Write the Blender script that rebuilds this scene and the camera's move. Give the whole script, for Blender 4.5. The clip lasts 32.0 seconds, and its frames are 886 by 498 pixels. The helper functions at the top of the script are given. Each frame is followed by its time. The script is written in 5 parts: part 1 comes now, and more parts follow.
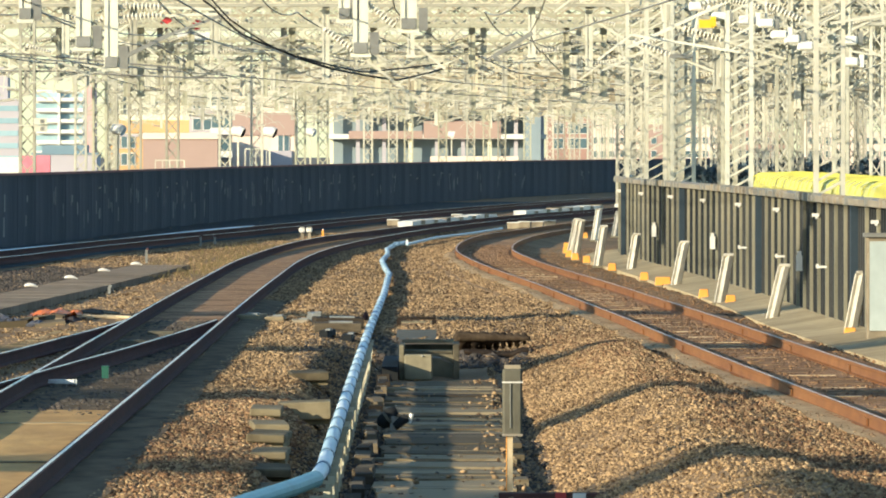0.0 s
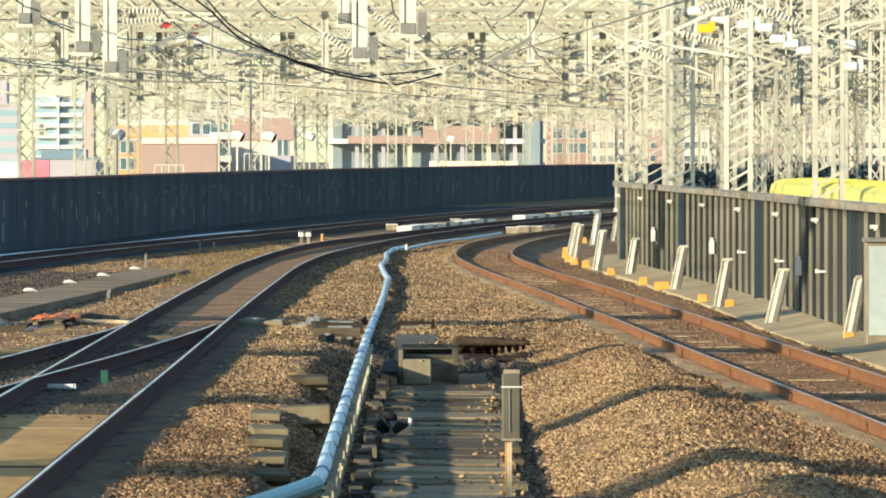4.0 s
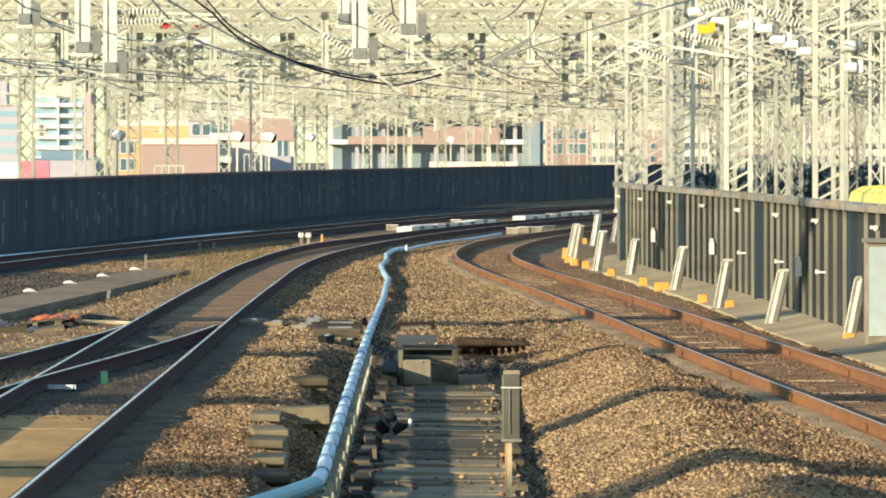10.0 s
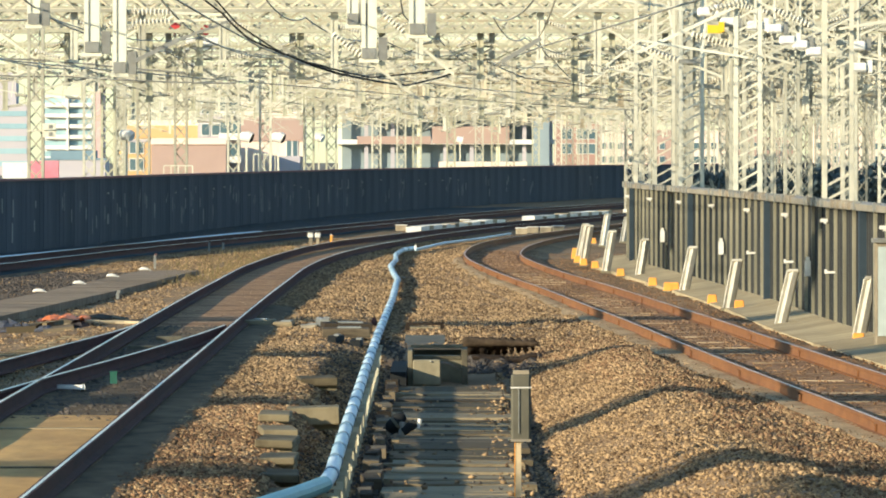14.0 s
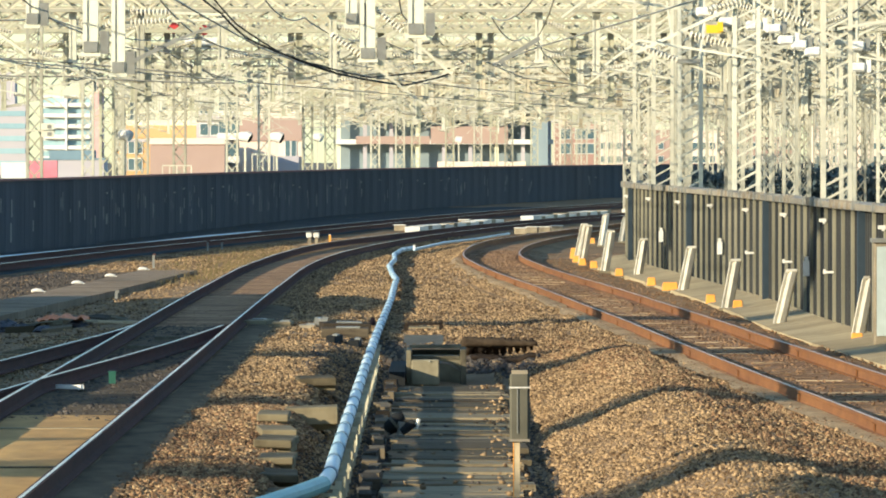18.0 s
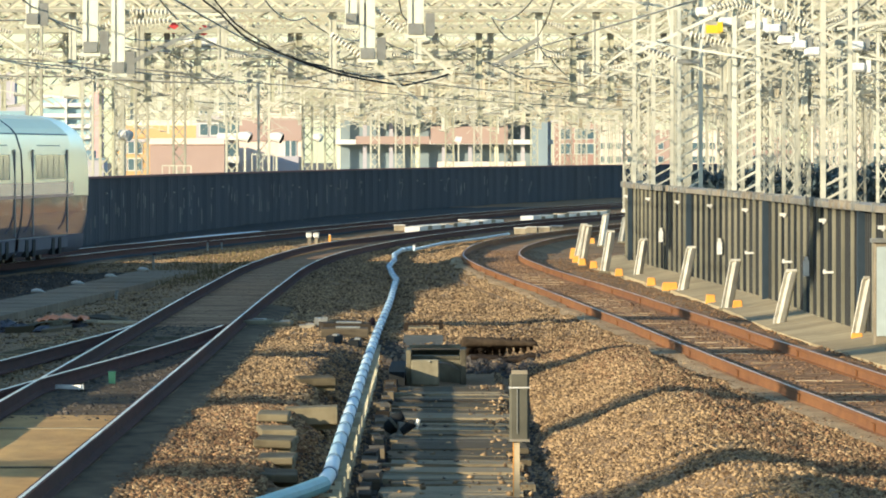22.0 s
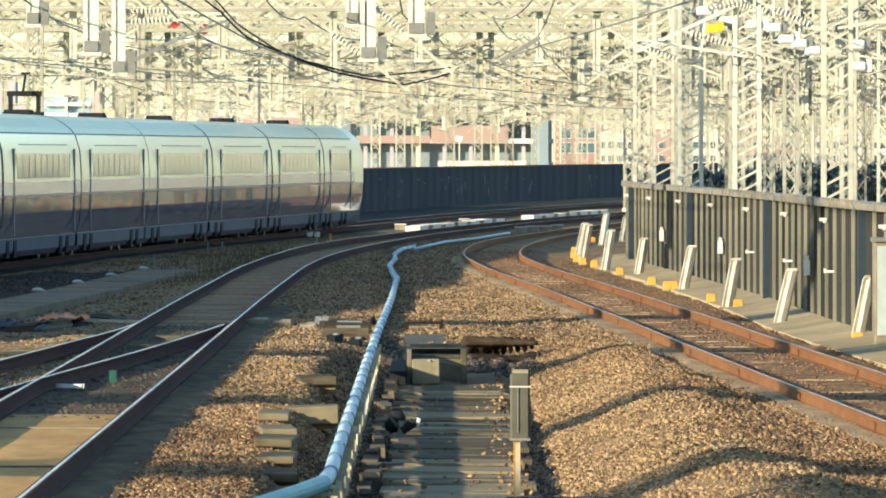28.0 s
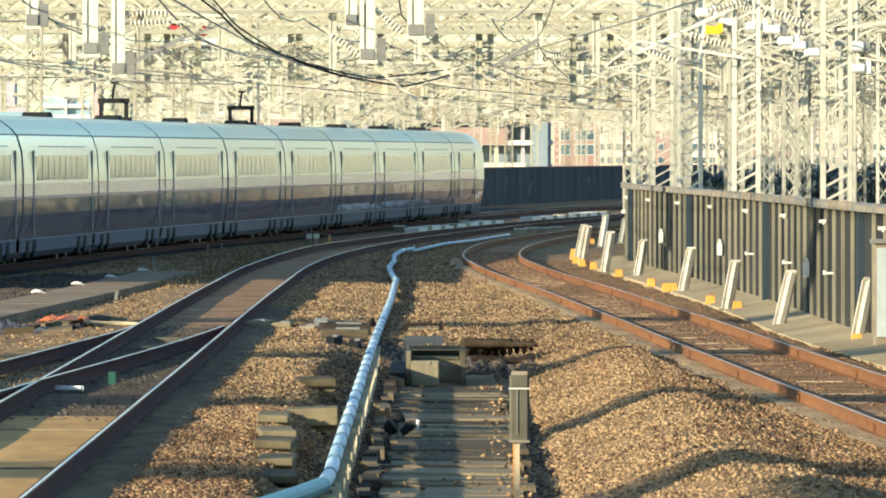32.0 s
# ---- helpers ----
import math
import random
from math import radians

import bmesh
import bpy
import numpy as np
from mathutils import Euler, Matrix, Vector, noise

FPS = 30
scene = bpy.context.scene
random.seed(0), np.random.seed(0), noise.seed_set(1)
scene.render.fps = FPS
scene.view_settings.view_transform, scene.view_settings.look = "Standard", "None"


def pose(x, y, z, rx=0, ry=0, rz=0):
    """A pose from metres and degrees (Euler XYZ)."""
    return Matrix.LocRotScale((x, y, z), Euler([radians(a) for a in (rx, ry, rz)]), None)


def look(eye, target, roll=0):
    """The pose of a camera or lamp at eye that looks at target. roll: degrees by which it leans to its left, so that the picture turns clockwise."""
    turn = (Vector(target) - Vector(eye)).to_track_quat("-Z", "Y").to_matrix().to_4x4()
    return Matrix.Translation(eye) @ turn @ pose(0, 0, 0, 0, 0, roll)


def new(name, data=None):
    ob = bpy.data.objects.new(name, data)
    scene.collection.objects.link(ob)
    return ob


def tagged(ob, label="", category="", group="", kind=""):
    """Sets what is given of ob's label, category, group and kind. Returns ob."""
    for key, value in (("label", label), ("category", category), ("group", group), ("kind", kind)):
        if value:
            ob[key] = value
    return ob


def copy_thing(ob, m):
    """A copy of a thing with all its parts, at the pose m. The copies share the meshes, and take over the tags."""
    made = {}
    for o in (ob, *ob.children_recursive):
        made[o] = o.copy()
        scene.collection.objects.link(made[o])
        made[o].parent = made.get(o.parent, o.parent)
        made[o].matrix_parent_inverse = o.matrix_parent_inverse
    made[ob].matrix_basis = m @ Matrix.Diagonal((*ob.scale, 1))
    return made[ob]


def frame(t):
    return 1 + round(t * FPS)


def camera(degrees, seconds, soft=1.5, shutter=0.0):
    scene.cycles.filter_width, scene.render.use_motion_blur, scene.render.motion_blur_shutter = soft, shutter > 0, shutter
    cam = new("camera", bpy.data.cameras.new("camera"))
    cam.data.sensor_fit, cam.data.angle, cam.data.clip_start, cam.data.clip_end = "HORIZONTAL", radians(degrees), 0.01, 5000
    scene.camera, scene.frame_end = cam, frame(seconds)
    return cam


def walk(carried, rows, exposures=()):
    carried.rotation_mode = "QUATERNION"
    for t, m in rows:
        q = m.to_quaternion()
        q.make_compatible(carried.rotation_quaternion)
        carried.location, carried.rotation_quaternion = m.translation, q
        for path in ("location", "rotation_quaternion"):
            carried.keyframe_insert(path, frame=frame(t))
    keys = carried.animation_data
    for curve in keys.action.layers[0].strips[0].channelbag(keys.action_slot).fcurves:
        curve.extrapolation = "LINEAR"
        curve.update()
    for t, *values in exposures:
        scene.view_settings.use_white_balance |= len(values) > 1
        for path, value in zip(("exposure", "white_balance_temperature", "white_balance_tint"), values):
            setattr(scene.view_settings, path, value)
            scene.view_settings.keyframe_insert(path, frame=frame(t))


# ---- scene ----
EXPO = 0.71
cam = camera(5.28, 32.0, soft=1.9)
EYE = (0.0, 0.0, 2.7)


def aim(turn, tilt):
    """The tripod head: milliradians of turn to the left and of tilt upwards."""
    return pose(*EYE, 90 - 0.5763 + math.degrees(tilt / 1000), 0, math.degrees(turn / 1000))


CAM_ROWS = []
for t, turn, tilt in (
        (0.0, -0.99, -0.47), (0.5, -0.99, -0.47), (1.0, -1.01, -0.42), (1.5, -1.08, -0.28), (2.0, -1.08, -0.19), (2.5, -1.08, -0.18),
        (3.0, -1.08, -0.07), (3.5, -1.08, 0.01), (5.5, -1.08, 0.02), (6.0, -1.08, 0.01), (7.5, -1.08, 0.06), (8.0, -1.08, 0.04),
        (9.0, -1.08, 0.08), (11.0, -1.08, 0.09), (11.4, -1.08, 0.09), (11.5, 0.26, -0.54), (11.6, -0.53, -0.09), (11.7, -0.47, -0.09),
        (11.9, -0.06, 0.02), (12.0, -0.18, 0.27), (12.1, 0.26, 0.49), (12.2, 0.45, 1.18), (12.3, 0.45, 1.18), (12.5, 0.89, 1.44),
        (12.7, 1.47, 1.18), (12.8, 1.59, 1.00), (12.9, 0.29, 0.18), (13.0, 0.00, 0.00), (13.1, -0.06, 0.18), (13.5, -0.09, 0.14),
        (14.0, -0.11, 0.09), (14.5, -0.16, 0.09), (16.5, -0.19, 0.08), (18.0, -0.25, 0.08), (20.0, -0.27, 0.09), (23.0, -0.27, 0.09),
        (23.5, -0.27, 0.16), (24.5, -0.27, 0.18), (25.0, -0.35, 0.18), (25.5, -0.45, 0.16), (27.5, -0.19, 0.09), (28.0, -0.20, 0.00),
        (28.5, -0.25, 0.00), (29.0, -0.26, 0.09), (29.5, -0.21, 0.18), (30.0, -0.26, 0.18), (30.5, -0.27, 0.09), (31.0, -0.27, 0.09),
        (31.5, -0.27, 0.18), (32.0, -0.27, 0.18)):
    CAM_ROWS.append((t, aim(turn, tilt)))
walk(cam, CAM_ROWS, exposures=((0, EXPO, 6500, 6), (20, EXPO, 6500, 6), (23, EXPO + 0.05, 6500, 6), (28, EXPO + 0.11, 6500, 6), (32, EXPO + 0.12, 6500, 6)))

# ---- light: low sun from the left, clear pale sky ----
SUN_EL, SUN_AZ = radians(13.5), radians(-130)
world = bpy.data.worlds.new("sky")
scene.world = world
world.use_nodes = True
wn = world.node_tree.nodes
sky = wn.new("ShaderNodeTexSky")
sky.sky_type = "NISHITA"
sky.sun_disc = False
sky.sun_elevation = SUN_EL
sky.sun_rotation = SUN_AZ
sky.air_density = 1.0
sky.dust_density = 0.4
sky.ozone_density = 2.0
wn["Background"].inputs["Strength"].default_value = 0.175
tint = wn.new("ShaderNodeMix")
tint.data_type, tint.blend_type = "RGBA", "MULTIPLY"
tint.inputs["Factor"].default_value = 1.0
tint.inputs["B"].default_value = (0.83, 0.95, 1.0, 1)
world.node_tree.links.new(sky.outputs[0], tint.inputs["A"])
world.node_tree.links.new(tint.outputs["Result"], wn["Background"].inputs["Color"])
sun = new("sun", bpy.data.lights.new("sun", "SUN"))
sun.data.energy = 5.0
sun.data.angle = radians(0.55)
sun.data.color = (1.0, 0.86, 0.64)
to_sun = Vector((math.cos(SUN_EL) * math.sin(SUN_AZ), math.cos(SUN_EL) * math.cos(SUN_AZ), math.sin(SUN_EL)))
sun.matrix_world = look(to_sun * 50, (0, 0, 0))


# ---- materials ----
def material(name, color, rough=0.7, metal=0.0, color2=None, grain=6.0, stain=0.5, amount=0.6, bump=0.0, per_object=0.0, per_island=0.0, spec=0.5, stretch=None, detail=6):
    """A surface with fine grain and broad stains between two colours, and a fine relief."""
    m = bpy.data.materials.new(name)
    m.use_nodes = True
    n, l = m.node_tree.nodes, m.node_tree.links
    b = n["Principled BSDF"]
    b.inputs["Roughness"].default_value = rough
    b.inputs["Metallic"].default_value = metal
    b.inputs["Specular IOR Level"].default_value = spec
    co = n.new("ShaderNodeTexCoord")
    src = co.outputs["Object"]
    if stretch:
        mp = n.new("ShaderNodeMapping")
        mp.inputs["Scale"].default_value = stretch
        l.new(src, mp.inputs["Vector"])
        src = mp.outputs["Vector"]
    fine, broad = n.new("ShaderNodeTexNoise"), n.new("ShaderNodeTexNoise")
    fine.inputs["Scale"].default_value, fine.inputs["Detail"].default_value = grain, detail
    broad.inputs["Scale"].default_value, broad.inputs["Detail"].default_value = stain, 4
    for tex in (fine, broad):
        l.new(src, tex.inputs["Vector"])
    add = n.new("ShaderNodeMath")
    add.operation = "MULTIPLY_ADD"
    add.inputs[1].default_value = 0.5
    half = n.new("ShaderNodeMath")
    half.operation = "MULTIPLY"
    half.inputs[1].default_value = 0.5
    l.new(broad.outputs["Fac"], half.inputs[0])
    l.new(fine.outputs["Fac"], add.inputs[0])
    l.new(half.outputs[0], add.inputs[2])
    fac = add.outputs[0]
    if per_object or per_island:
        if per_object:
            rnd = n.new("ShaderNodeObjectInfo").outputs["Random"]
        else:
            rnd = n.new("ShaderNodeNewGeometry").outputs["Random Per Island"]
        ma = n.new("ShaderNodeMath")
        ma.operation = "MULTIPLY_ADD"
        ma.inputs[1].default_value = per_object or per_island
        ma.inputs[2].default_value = -0.5 * (per_object or per_island)
        l.new(rnd, ma.inputs[0])
        ad = n.new("ShaderNodeMath")
        l.new(ma.outputs[0], ad.inputs[0])
        l.new(fac, ad.inputs[1])
        fac = ad.outputs[0]
    ramp = n.new("ShaderNodeMapRange")
    ramp.inputs["From Min"].default_value, ramp.inputs["From Max"].default_value = 0.5 - 0.3 / max(amount, 0.05) * 0.6, 0.5 + 0.3 / max(amount, 0.05) * 0.6
    l.new(fac, ramp.inputs["Value"])
    mix = n.new("ShaderNodeMix")
    mix.data_type = "RGBA"
    c2 = color2 or tuple(c * 0.62 for c in color)
    mix.inputs["A"].default_value, mix.inputs["B"].default_value = (*c2, 1), (*color, 1)
    l.new(ramp.outputs[0], mix.inputs["Factor"])
    l.new(mix.outputs["Result"], b.inputs["Base Color"])
    if bump:
        bp = n.new("ShaderNodeBump")
        bp.inputs["Strength"].default_value, bp.inputs["Distance"].default_value = 1.0, bump
        l.new(fine.outputs["Fac"], bp.inputs["Height"])
        l.new(bp.outputs["Normal"], b.inputs["Normal"])
    return m


BALLAST = material("ballast", (0.34, 0.228, 0.13), 0.9, color2=(0.14, 0.09, 0.052), grain=9, stain=0.25, amount=0.9, bump=0.03, spec=0.06)
STONES = material("ballast_stone", (0.42, 0.285, 0.155), 0.85, color2=(0.095, 0.06, 0.035), grain=20, stain=0.2, amount=0.85, per_island=0.55, spec=0.06)
STONES_DARK = material("oily_and_shaded_stone", (0.12, 0.10, 0.085), 0.85, color2=(0.05, 0.045, 0.04), grain=20, stain=0.2, per_island=0.4, spec=0.06)
SAND = material("dark_sandy_bed", (0.19, 0.135, 0.08), 0.95, spec=0.05, color2=(0.06, 0.044, 0.03), grain=4, stain=0.25, amount=1.3, bump=0.03, stretch=(1, 0.25, 1))
SAND_PALE = material("tan_sandy_patch", (0.66, 0.40, 0.155), 0.95, spec=0.05, color2=(0.30, 0.175, 0.08), grain=3, stain=0.3, amount=1.0, bump=0.03, stretch=(0.8, 0.2, 1))
SAND_RAIL = material("tan_rail_side_sand", (0.54, 0.39, 0.22), 0.95, spec=0.05, color2=(0.21, 0.135, 0.075), grain=7, stain=0.5, amount=1.0, bump=0.02)
SAND_RED = material("rust_stained_bed", (0.46, 0.285, 0.16), 0.95, spec=0.05, color2=(0.12, 0.062, 0.035), grain=7, stain=0.5, amount=1.1, bump=0.03)
TROUGH_DUST = material("dusty_trough_concrete", (0.34, 0.255, 0.175), 0.95, spec=0.05, color2=(0.17, 0.125, 0.085), grain=4, stain=0.5, amount=0.9, bump=0.01, per_object=0.15)
WALKWAY = material("tan_walkway_concrete", (0.50, 0.405, 0.25), 0.95, spec=0.05, color2=(0.28, 0.22, 0.135), grain=4, stain=0.6, amount=0.8, bump=0.004, per_object=0.2)
SLEEPER = material("dusty_sleeper", (0.46, 0.34, 0.21), 0.95, spec=0.05, color2=(0.15, 0.10, 0.062), grain=8, stain=0.9, amount=1.0, per_object=0.7)
STONES_RED = material("rust_stained_stone", (0.31, 0.185, 0.10), 0.85, color2=(0.125, 0.07, 0.04), grain=20, stain=0.2, amount=0.85, per_island=0.55, spec=0.06)
RUST = material("rusty_rail", (0.26, 0.118, 0.045), 0.85, spec=0.2, color2=(0.13, 0.055, 0.028), grain=8, stain=0.4, amount=0.8, bump=0.004, stretch=(1, 0.2, 1))
RAIL_DARK = material("brown_rail", (0.13, 0.06, 0.05), 0.95, spec=0.1, color2=(0.06, 0.037, 0.035), grain=8, stain=0.4, amount=0.8, stretch=(1, 0.2, 1))
RAIL_HEAD = material("worn_rail_head", (0.82, 0.76, 0.64), 0.36, 0.35, grain=15, stain=0.3, amount=0.4)
CONCRETE = material("weathered_concrete", (0.27, 0.235, 0.155), 0.9, color2=(0.085, 0.072, 0.05), grain=5, stain=0.6, amount=0.8, bump=0.006, per_object=0.3, spec=0.06)
CONCRETE_OLD = material("old_brown_concrete", (0.225, 0.185, 0.115), 0.9, color2=(0.075, 0.06, 0.038), grain=6, stain=0.9, amount=1.0, bump=0.006, per_object=0.4, spec=0.06)
CONCRETE_PALE = material("pale_concrete", (0.40, 0.335, 0.235), 0.9, color2=(0.17, 0.14, 0.10), grain=3, stain=0.5, amount=1.0, bump=0.004, per_object=0.2, spec=0.06)
TIMBER = material("grey_timber", (0.29, 0.232, 0.145), 0.9, color2=(0.105, 0.084, 0.054), grain=16, stain=1.1, amount=1.2, bump=0.008, per_object=0.5, stretch=(0.4, 2, 2), spec=0.06)
TIMBER_DARK = material("dark_timber", (0.17, 0.135, 0.09), 0.9, color2=(0.045, 0.036, 0.027), grain=7, stain=0.8, amount=1.2, bump=0.008, per_object=0.6, stretch=(0.4, 2, 2), spec=0.06)
WALL_DARK = material("dark_noise_wall", (0.090, 0.100, 0.122), 0.95, spec=0.1, color2=(0.036, 0.043, 0.055), grain=3, stain=0.1, amount=0.9, per_object=0.12, stretch=(2, 2, 0.25))
WALL_SHADE = material("wall_shaded_ballast", (0.082, 0.088, 0.088), 0.95, spec=0.05, color2=(0.034, 0.042, 0.046), grain=6, stain=0.3, amount=1.0, bump=0.03)
WALL_STREAK = material("lime_streak", (0.235, 0.245, 0.245), 0.9, grain=5)
COPING = material("red_brown_coping", (0.21, 0.07, 0.075), 0.7, grain=3)
FENCE = material("grey_green_sheet", (0.036, 0.036, 0.034), 0.8, 0.0, spec=0.12, color2=(0.012, 0.014, 0.016), grain=3, stain=0.35, amount=0.9, per_object=0.5, stretch=(2, 2, 0.3))
FENCE_POST = material("weathered_fence_post", (0.27, 0.25, 0.18), 0.7, 0.0, spec=0.2, color2=(0.14, 0.135, 0.10), grain=4, stain=0.5, amount=0.9, per_object=0.35, stretch=(2, 2, 0.3))
FENCE_DARK = material("dark_blue_post", (0.04, 0.058, 0.075), 0.8, 0.0, spec=0.1, grain=4, stain=0.5)
FENCE_RAIL = material("fence_rail", (0.40, 0.34, 0.25), 0.6, 0.1, color2=(0.10, 0.082, 0.062), grain=7, stain=0.7)
CREAM = material("cream_mast_paint", (0.70, 0.67, 0.54), 0.55, 0.0, color2=(0.42, 0.39, 0.30), grain=2, stain=0.3, amount=0.7, per_object=0.3)
TAN_STEEL = material("tan_weathered_steel", (0.60, 0.53, 0.38), 0.6, 0.0, color2=(0.26, 0.215, 0.14), grain=2, stain=0.1, amount=0.8, per_object=0.5)
CREAM_FAR = material("pale_galvanised_steel", (0.63, 0.60, 0.48), 0.6, 0.0, color2=(0.24, 0.225, 0.17), grain=2, stain=0.1, amount=0.7, per_object=0.4)
STEEL_GREY = material("grey_steel", (0.30, 0.30, 0.27), 0.55, 0.4, color2=(0.16, 0.15, 0.13), grain=5, stain=0.6)
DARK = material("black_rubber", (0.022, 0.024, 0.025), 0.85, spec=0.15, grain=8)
PORCELAIN = material("porcelain", (0.75, 0.70, 0.58), 0.35, grain=5, amount=0.4)
PIPE = material("white_blue_wrap", (0.66, 0.76, 0.80), 0.5, color2=(0.34, 0.50, 0.58), grain=4, stain=1.5, amount=0.7, per_object=0.5)
PIPE_TEAL = material("teal_wrap", (0.16, 0.42, 0.46), 0.5, color2=(0.09, 0.27, 0.31), grain=4, stain=1.5, amount=0.7)
DARK_CABLE = material("tarred_cable", (0.05, 0.036, 0.026), 0.95, spec=0.05, color2=(0.018, 0.014, 0.012), grain=14, stain=3, amount=1.0, bump=0.02)
STEEL_DULL = material("dull_dark_steel", (0.15, 0.138, 0.10), 0.8, spec=0.2, color2=(0.06, 0.056, 0.043), grain=6, stain=2)
STAKE = material("cream_wooden_stake", (0.62, 0.50, 0.32), 0.8, color2=(0.38, 0.28, 0.16), grain=12, stain=3)
PIPE_BAND = material("dull_blue_band", (0.16, 0.26, 0.34), 0.5, grain=6)
WHITE = material("white_paint", (0.80, 0.78, 0.72), 0.5, color2=(0.55, 0.52, 0.46), grain=6, stain=1.0, amount=0.6)
ORANGE = material("orange_plastic", (0.90, 0.42, 0.07), 0.45, color2=(0.65, 0.24, 0.04), grain=6, amount=0.4)
RED = material("red_paint", (0.60, 0.05, 0.05), 0.5, grain=5, amount=0.4)
GREEN = material("green_paint", (0.012, 0.10, 0.065), 0.5, grain=5, amount=0.4)
YELLOW = material("yellow_paint", (0.66, 0.60, 0.12), 0.45, color2=(0.50, 0.46, 0.10), grain=2, stain=0.5, amount=0.5)
WEED = material("dry_weed", (0.16, 0.12, 0.05), 0.9, grain=5)
EARTH = material("earth", (0.18, 0.15, 0.11), 0.95, grain=1, stain=0.05, bump=0.02)


# ---- mesh helpers ----
class Shape:
    """Collects vertices and faces of one mesh."""

    def __init__(self):
        self.v, self.f = [], []

    def add(self, verts, faces):
        k = len(self.v)
        self.v += [tuple(p) for p in verts]
        self.f += [tuple(k + i for i in f) for f in faces]
        return self

    def box(self, c, s, m=None, taper=1.0):
        p = [Vector((x * s[0] / 2 * (taper if z > 0 else 1), y * s[1] / 2 * (taper if z > 0 else 1), z * s[2] / 2)) for z in (-1, 1) for y in (-1, 1) for x in (-1, 1)]
        if m is not None:
            p = [m @ q for q in p]
        p = [q + Vector(c) for q in p]
        return self.add(p, ((0, 2, 3, 1), (4, 5, 7, 6), (0, 1, 5, 4), (2, 6, 7, 3), (0, 4, 6, 2), (1, 3, 7, 5)))

    def bar(self, a, b, w, h=None):
        """A square bar from a to b."""
        a, b = Vector(a), Vector(b)
        d = b - a
        if d.length < 1e-6:
            return self
        q = d.to_track_quat("Z", "Y").to_matrix()
        return self.box((a + b) / 2, (w, h or w, d.length), q)

    def tube(self, pts, r, n=8, caps=True):
        pts = [Vector(p) for p in pts]
        ring = []
        for i, p in enumerate(pts):
            d = (pts[min(i + 1, len(pts) - 1)] - pts[max(i - 1, 0)]).normalized()
            side = d.cross(Vector((0, 0, 1)))
            side = side.normalized() if side.length > 1e-3 else Vector((1, 0, 0))
            up = side.cross(d)
            rr = r[i] if isinstance(r, (list, tuple)) else r
            ring.append([p + (side * math.cos(2 * math.pi * k / n) + up * math.sin(2 * math.pi * k / n)) * rr for k in range(n)])
        faces = [(i * n + k, i * n + (k + 1) % n, (i + 1) * n + (k + 1) % n, (i + 1) * n + k) for i in range(len(pts) - 1) for k in range(n)]
        if caps:
            faces += [tuple(range(n))[::-1], tuple((len(pts) - 1) * n + k for k in range(n))]
        return self.add([p for q in ring for p in q], faces)

    def sweep(self, profile, frames, closed=True):
        """A profile of (across, up) pairs carried along (place, across) pairs."""
        n = len(profile)
        verts = [Vector(p) + Vector(a) * u + Vector((0, 0, w)) for p, a in frames for u, w in profile]
        m = n if closed else n - 1
        faces = [(i * n + k, (i + 1) * n + k, (i + 1) * n + (k + 1) % n, i * n + (k + 1) % n) for i in range(len(frames) - 1) for k in range(m)]
        if closed:
            faces += [tuple(range(n)), tuple((len(frames) - 1) * n + k for k in range(n))[::-1]]
        return self.add(verts, faces)

    def mesh(self, name, mats, smooth=False, bevel=0.0):
        me = bpy.data.meshes.new(name)
        me.from_pydata(self.v, [], self.f)
        for m in (mats if isinstance(mats, (list, tuple)) else (mats,)):
            me.materials.append(m)
        if bevel:
            bm = bmesh.new()
            bm.from_mesh(me)
            bmesh.ops.bevel(bm, geom=bm.edges[:], offset=bevel, segments=1, affect="EDGES")
            bm.to_mesh(me)
            bm.free()
        if smooth:
            me.shade_smooth()
        me.update()
        return me


def part(name, shape, mat, parent=None, label="", smooth=False, at=None, bevel=0.0):
    """Links a shape (or a ready mesh) as one mesh object under a thing."""
    me = shape if isinstance(shape, bpy.types.Mesh) else shape.mesh(name, mat, smooth, bevel)
    ob = new(name, me)
    if at is not None:
        ob.matrix_basis = at
    ob.parent = parent
    if label:
        ob["label"] = label
    return ob


def thing(name, label, category, at=None, group="", kind=""):
    ob = new(name)
    if at is not None:
        ob.matrix_basis = at
    return tagged(ob, label, category, group, kind)


def curve(pts):
    """A smooth line across the plan: distance ahead -> place across, straight past its ends."""
    d, x = np.array(pts, float).T
    s = np.empty_like(x)
    g = np.diff(x) / np.diff(d)
    s[1:-1] = (g[1:] * np.diff(d)[:-1] + g[:-1] * np.diff(d)[1:]) / (d[2:] - d[:-2])
    s[0], s[-1] = g[0], g[-1]

    def f(t):
        if t <= d[0]:
            return float(x[0] + s[0] * (t - d[0]))
        if t >= d[-1]:
            return float(x[-1] + s[-1] * (t - d[-1]))
        i = int(np.searchsorted(d, t, side="right") - 1)
        h = d[i + 1] - d[i]
        u = (t - d[i]) / h
        return float((1 + 2 * u) * (1 - u) ** 2 * x[i] + u * (1 - u) ** 2 * h * s[i] + u * u * (3 - 2 * u) * x[i + 1] + u * u * (u - 1) * h * s[i + 1])

    return f


def along(f, d0, d1, step, z=0.0, off=0.0):
    """Frames (place, across) along a line of the plan."""
    out = []
    for d in np.arange(d0, d1 + step * 0.5, step):
        sl = f(d + 1) - f(d - 1)
        a = Vector((2, -sl, 0)).normalized()
        zz = z(d) if callable(z) else z
        out.append((Vector((f(d), d, zz)) + a * off, a))
    return out


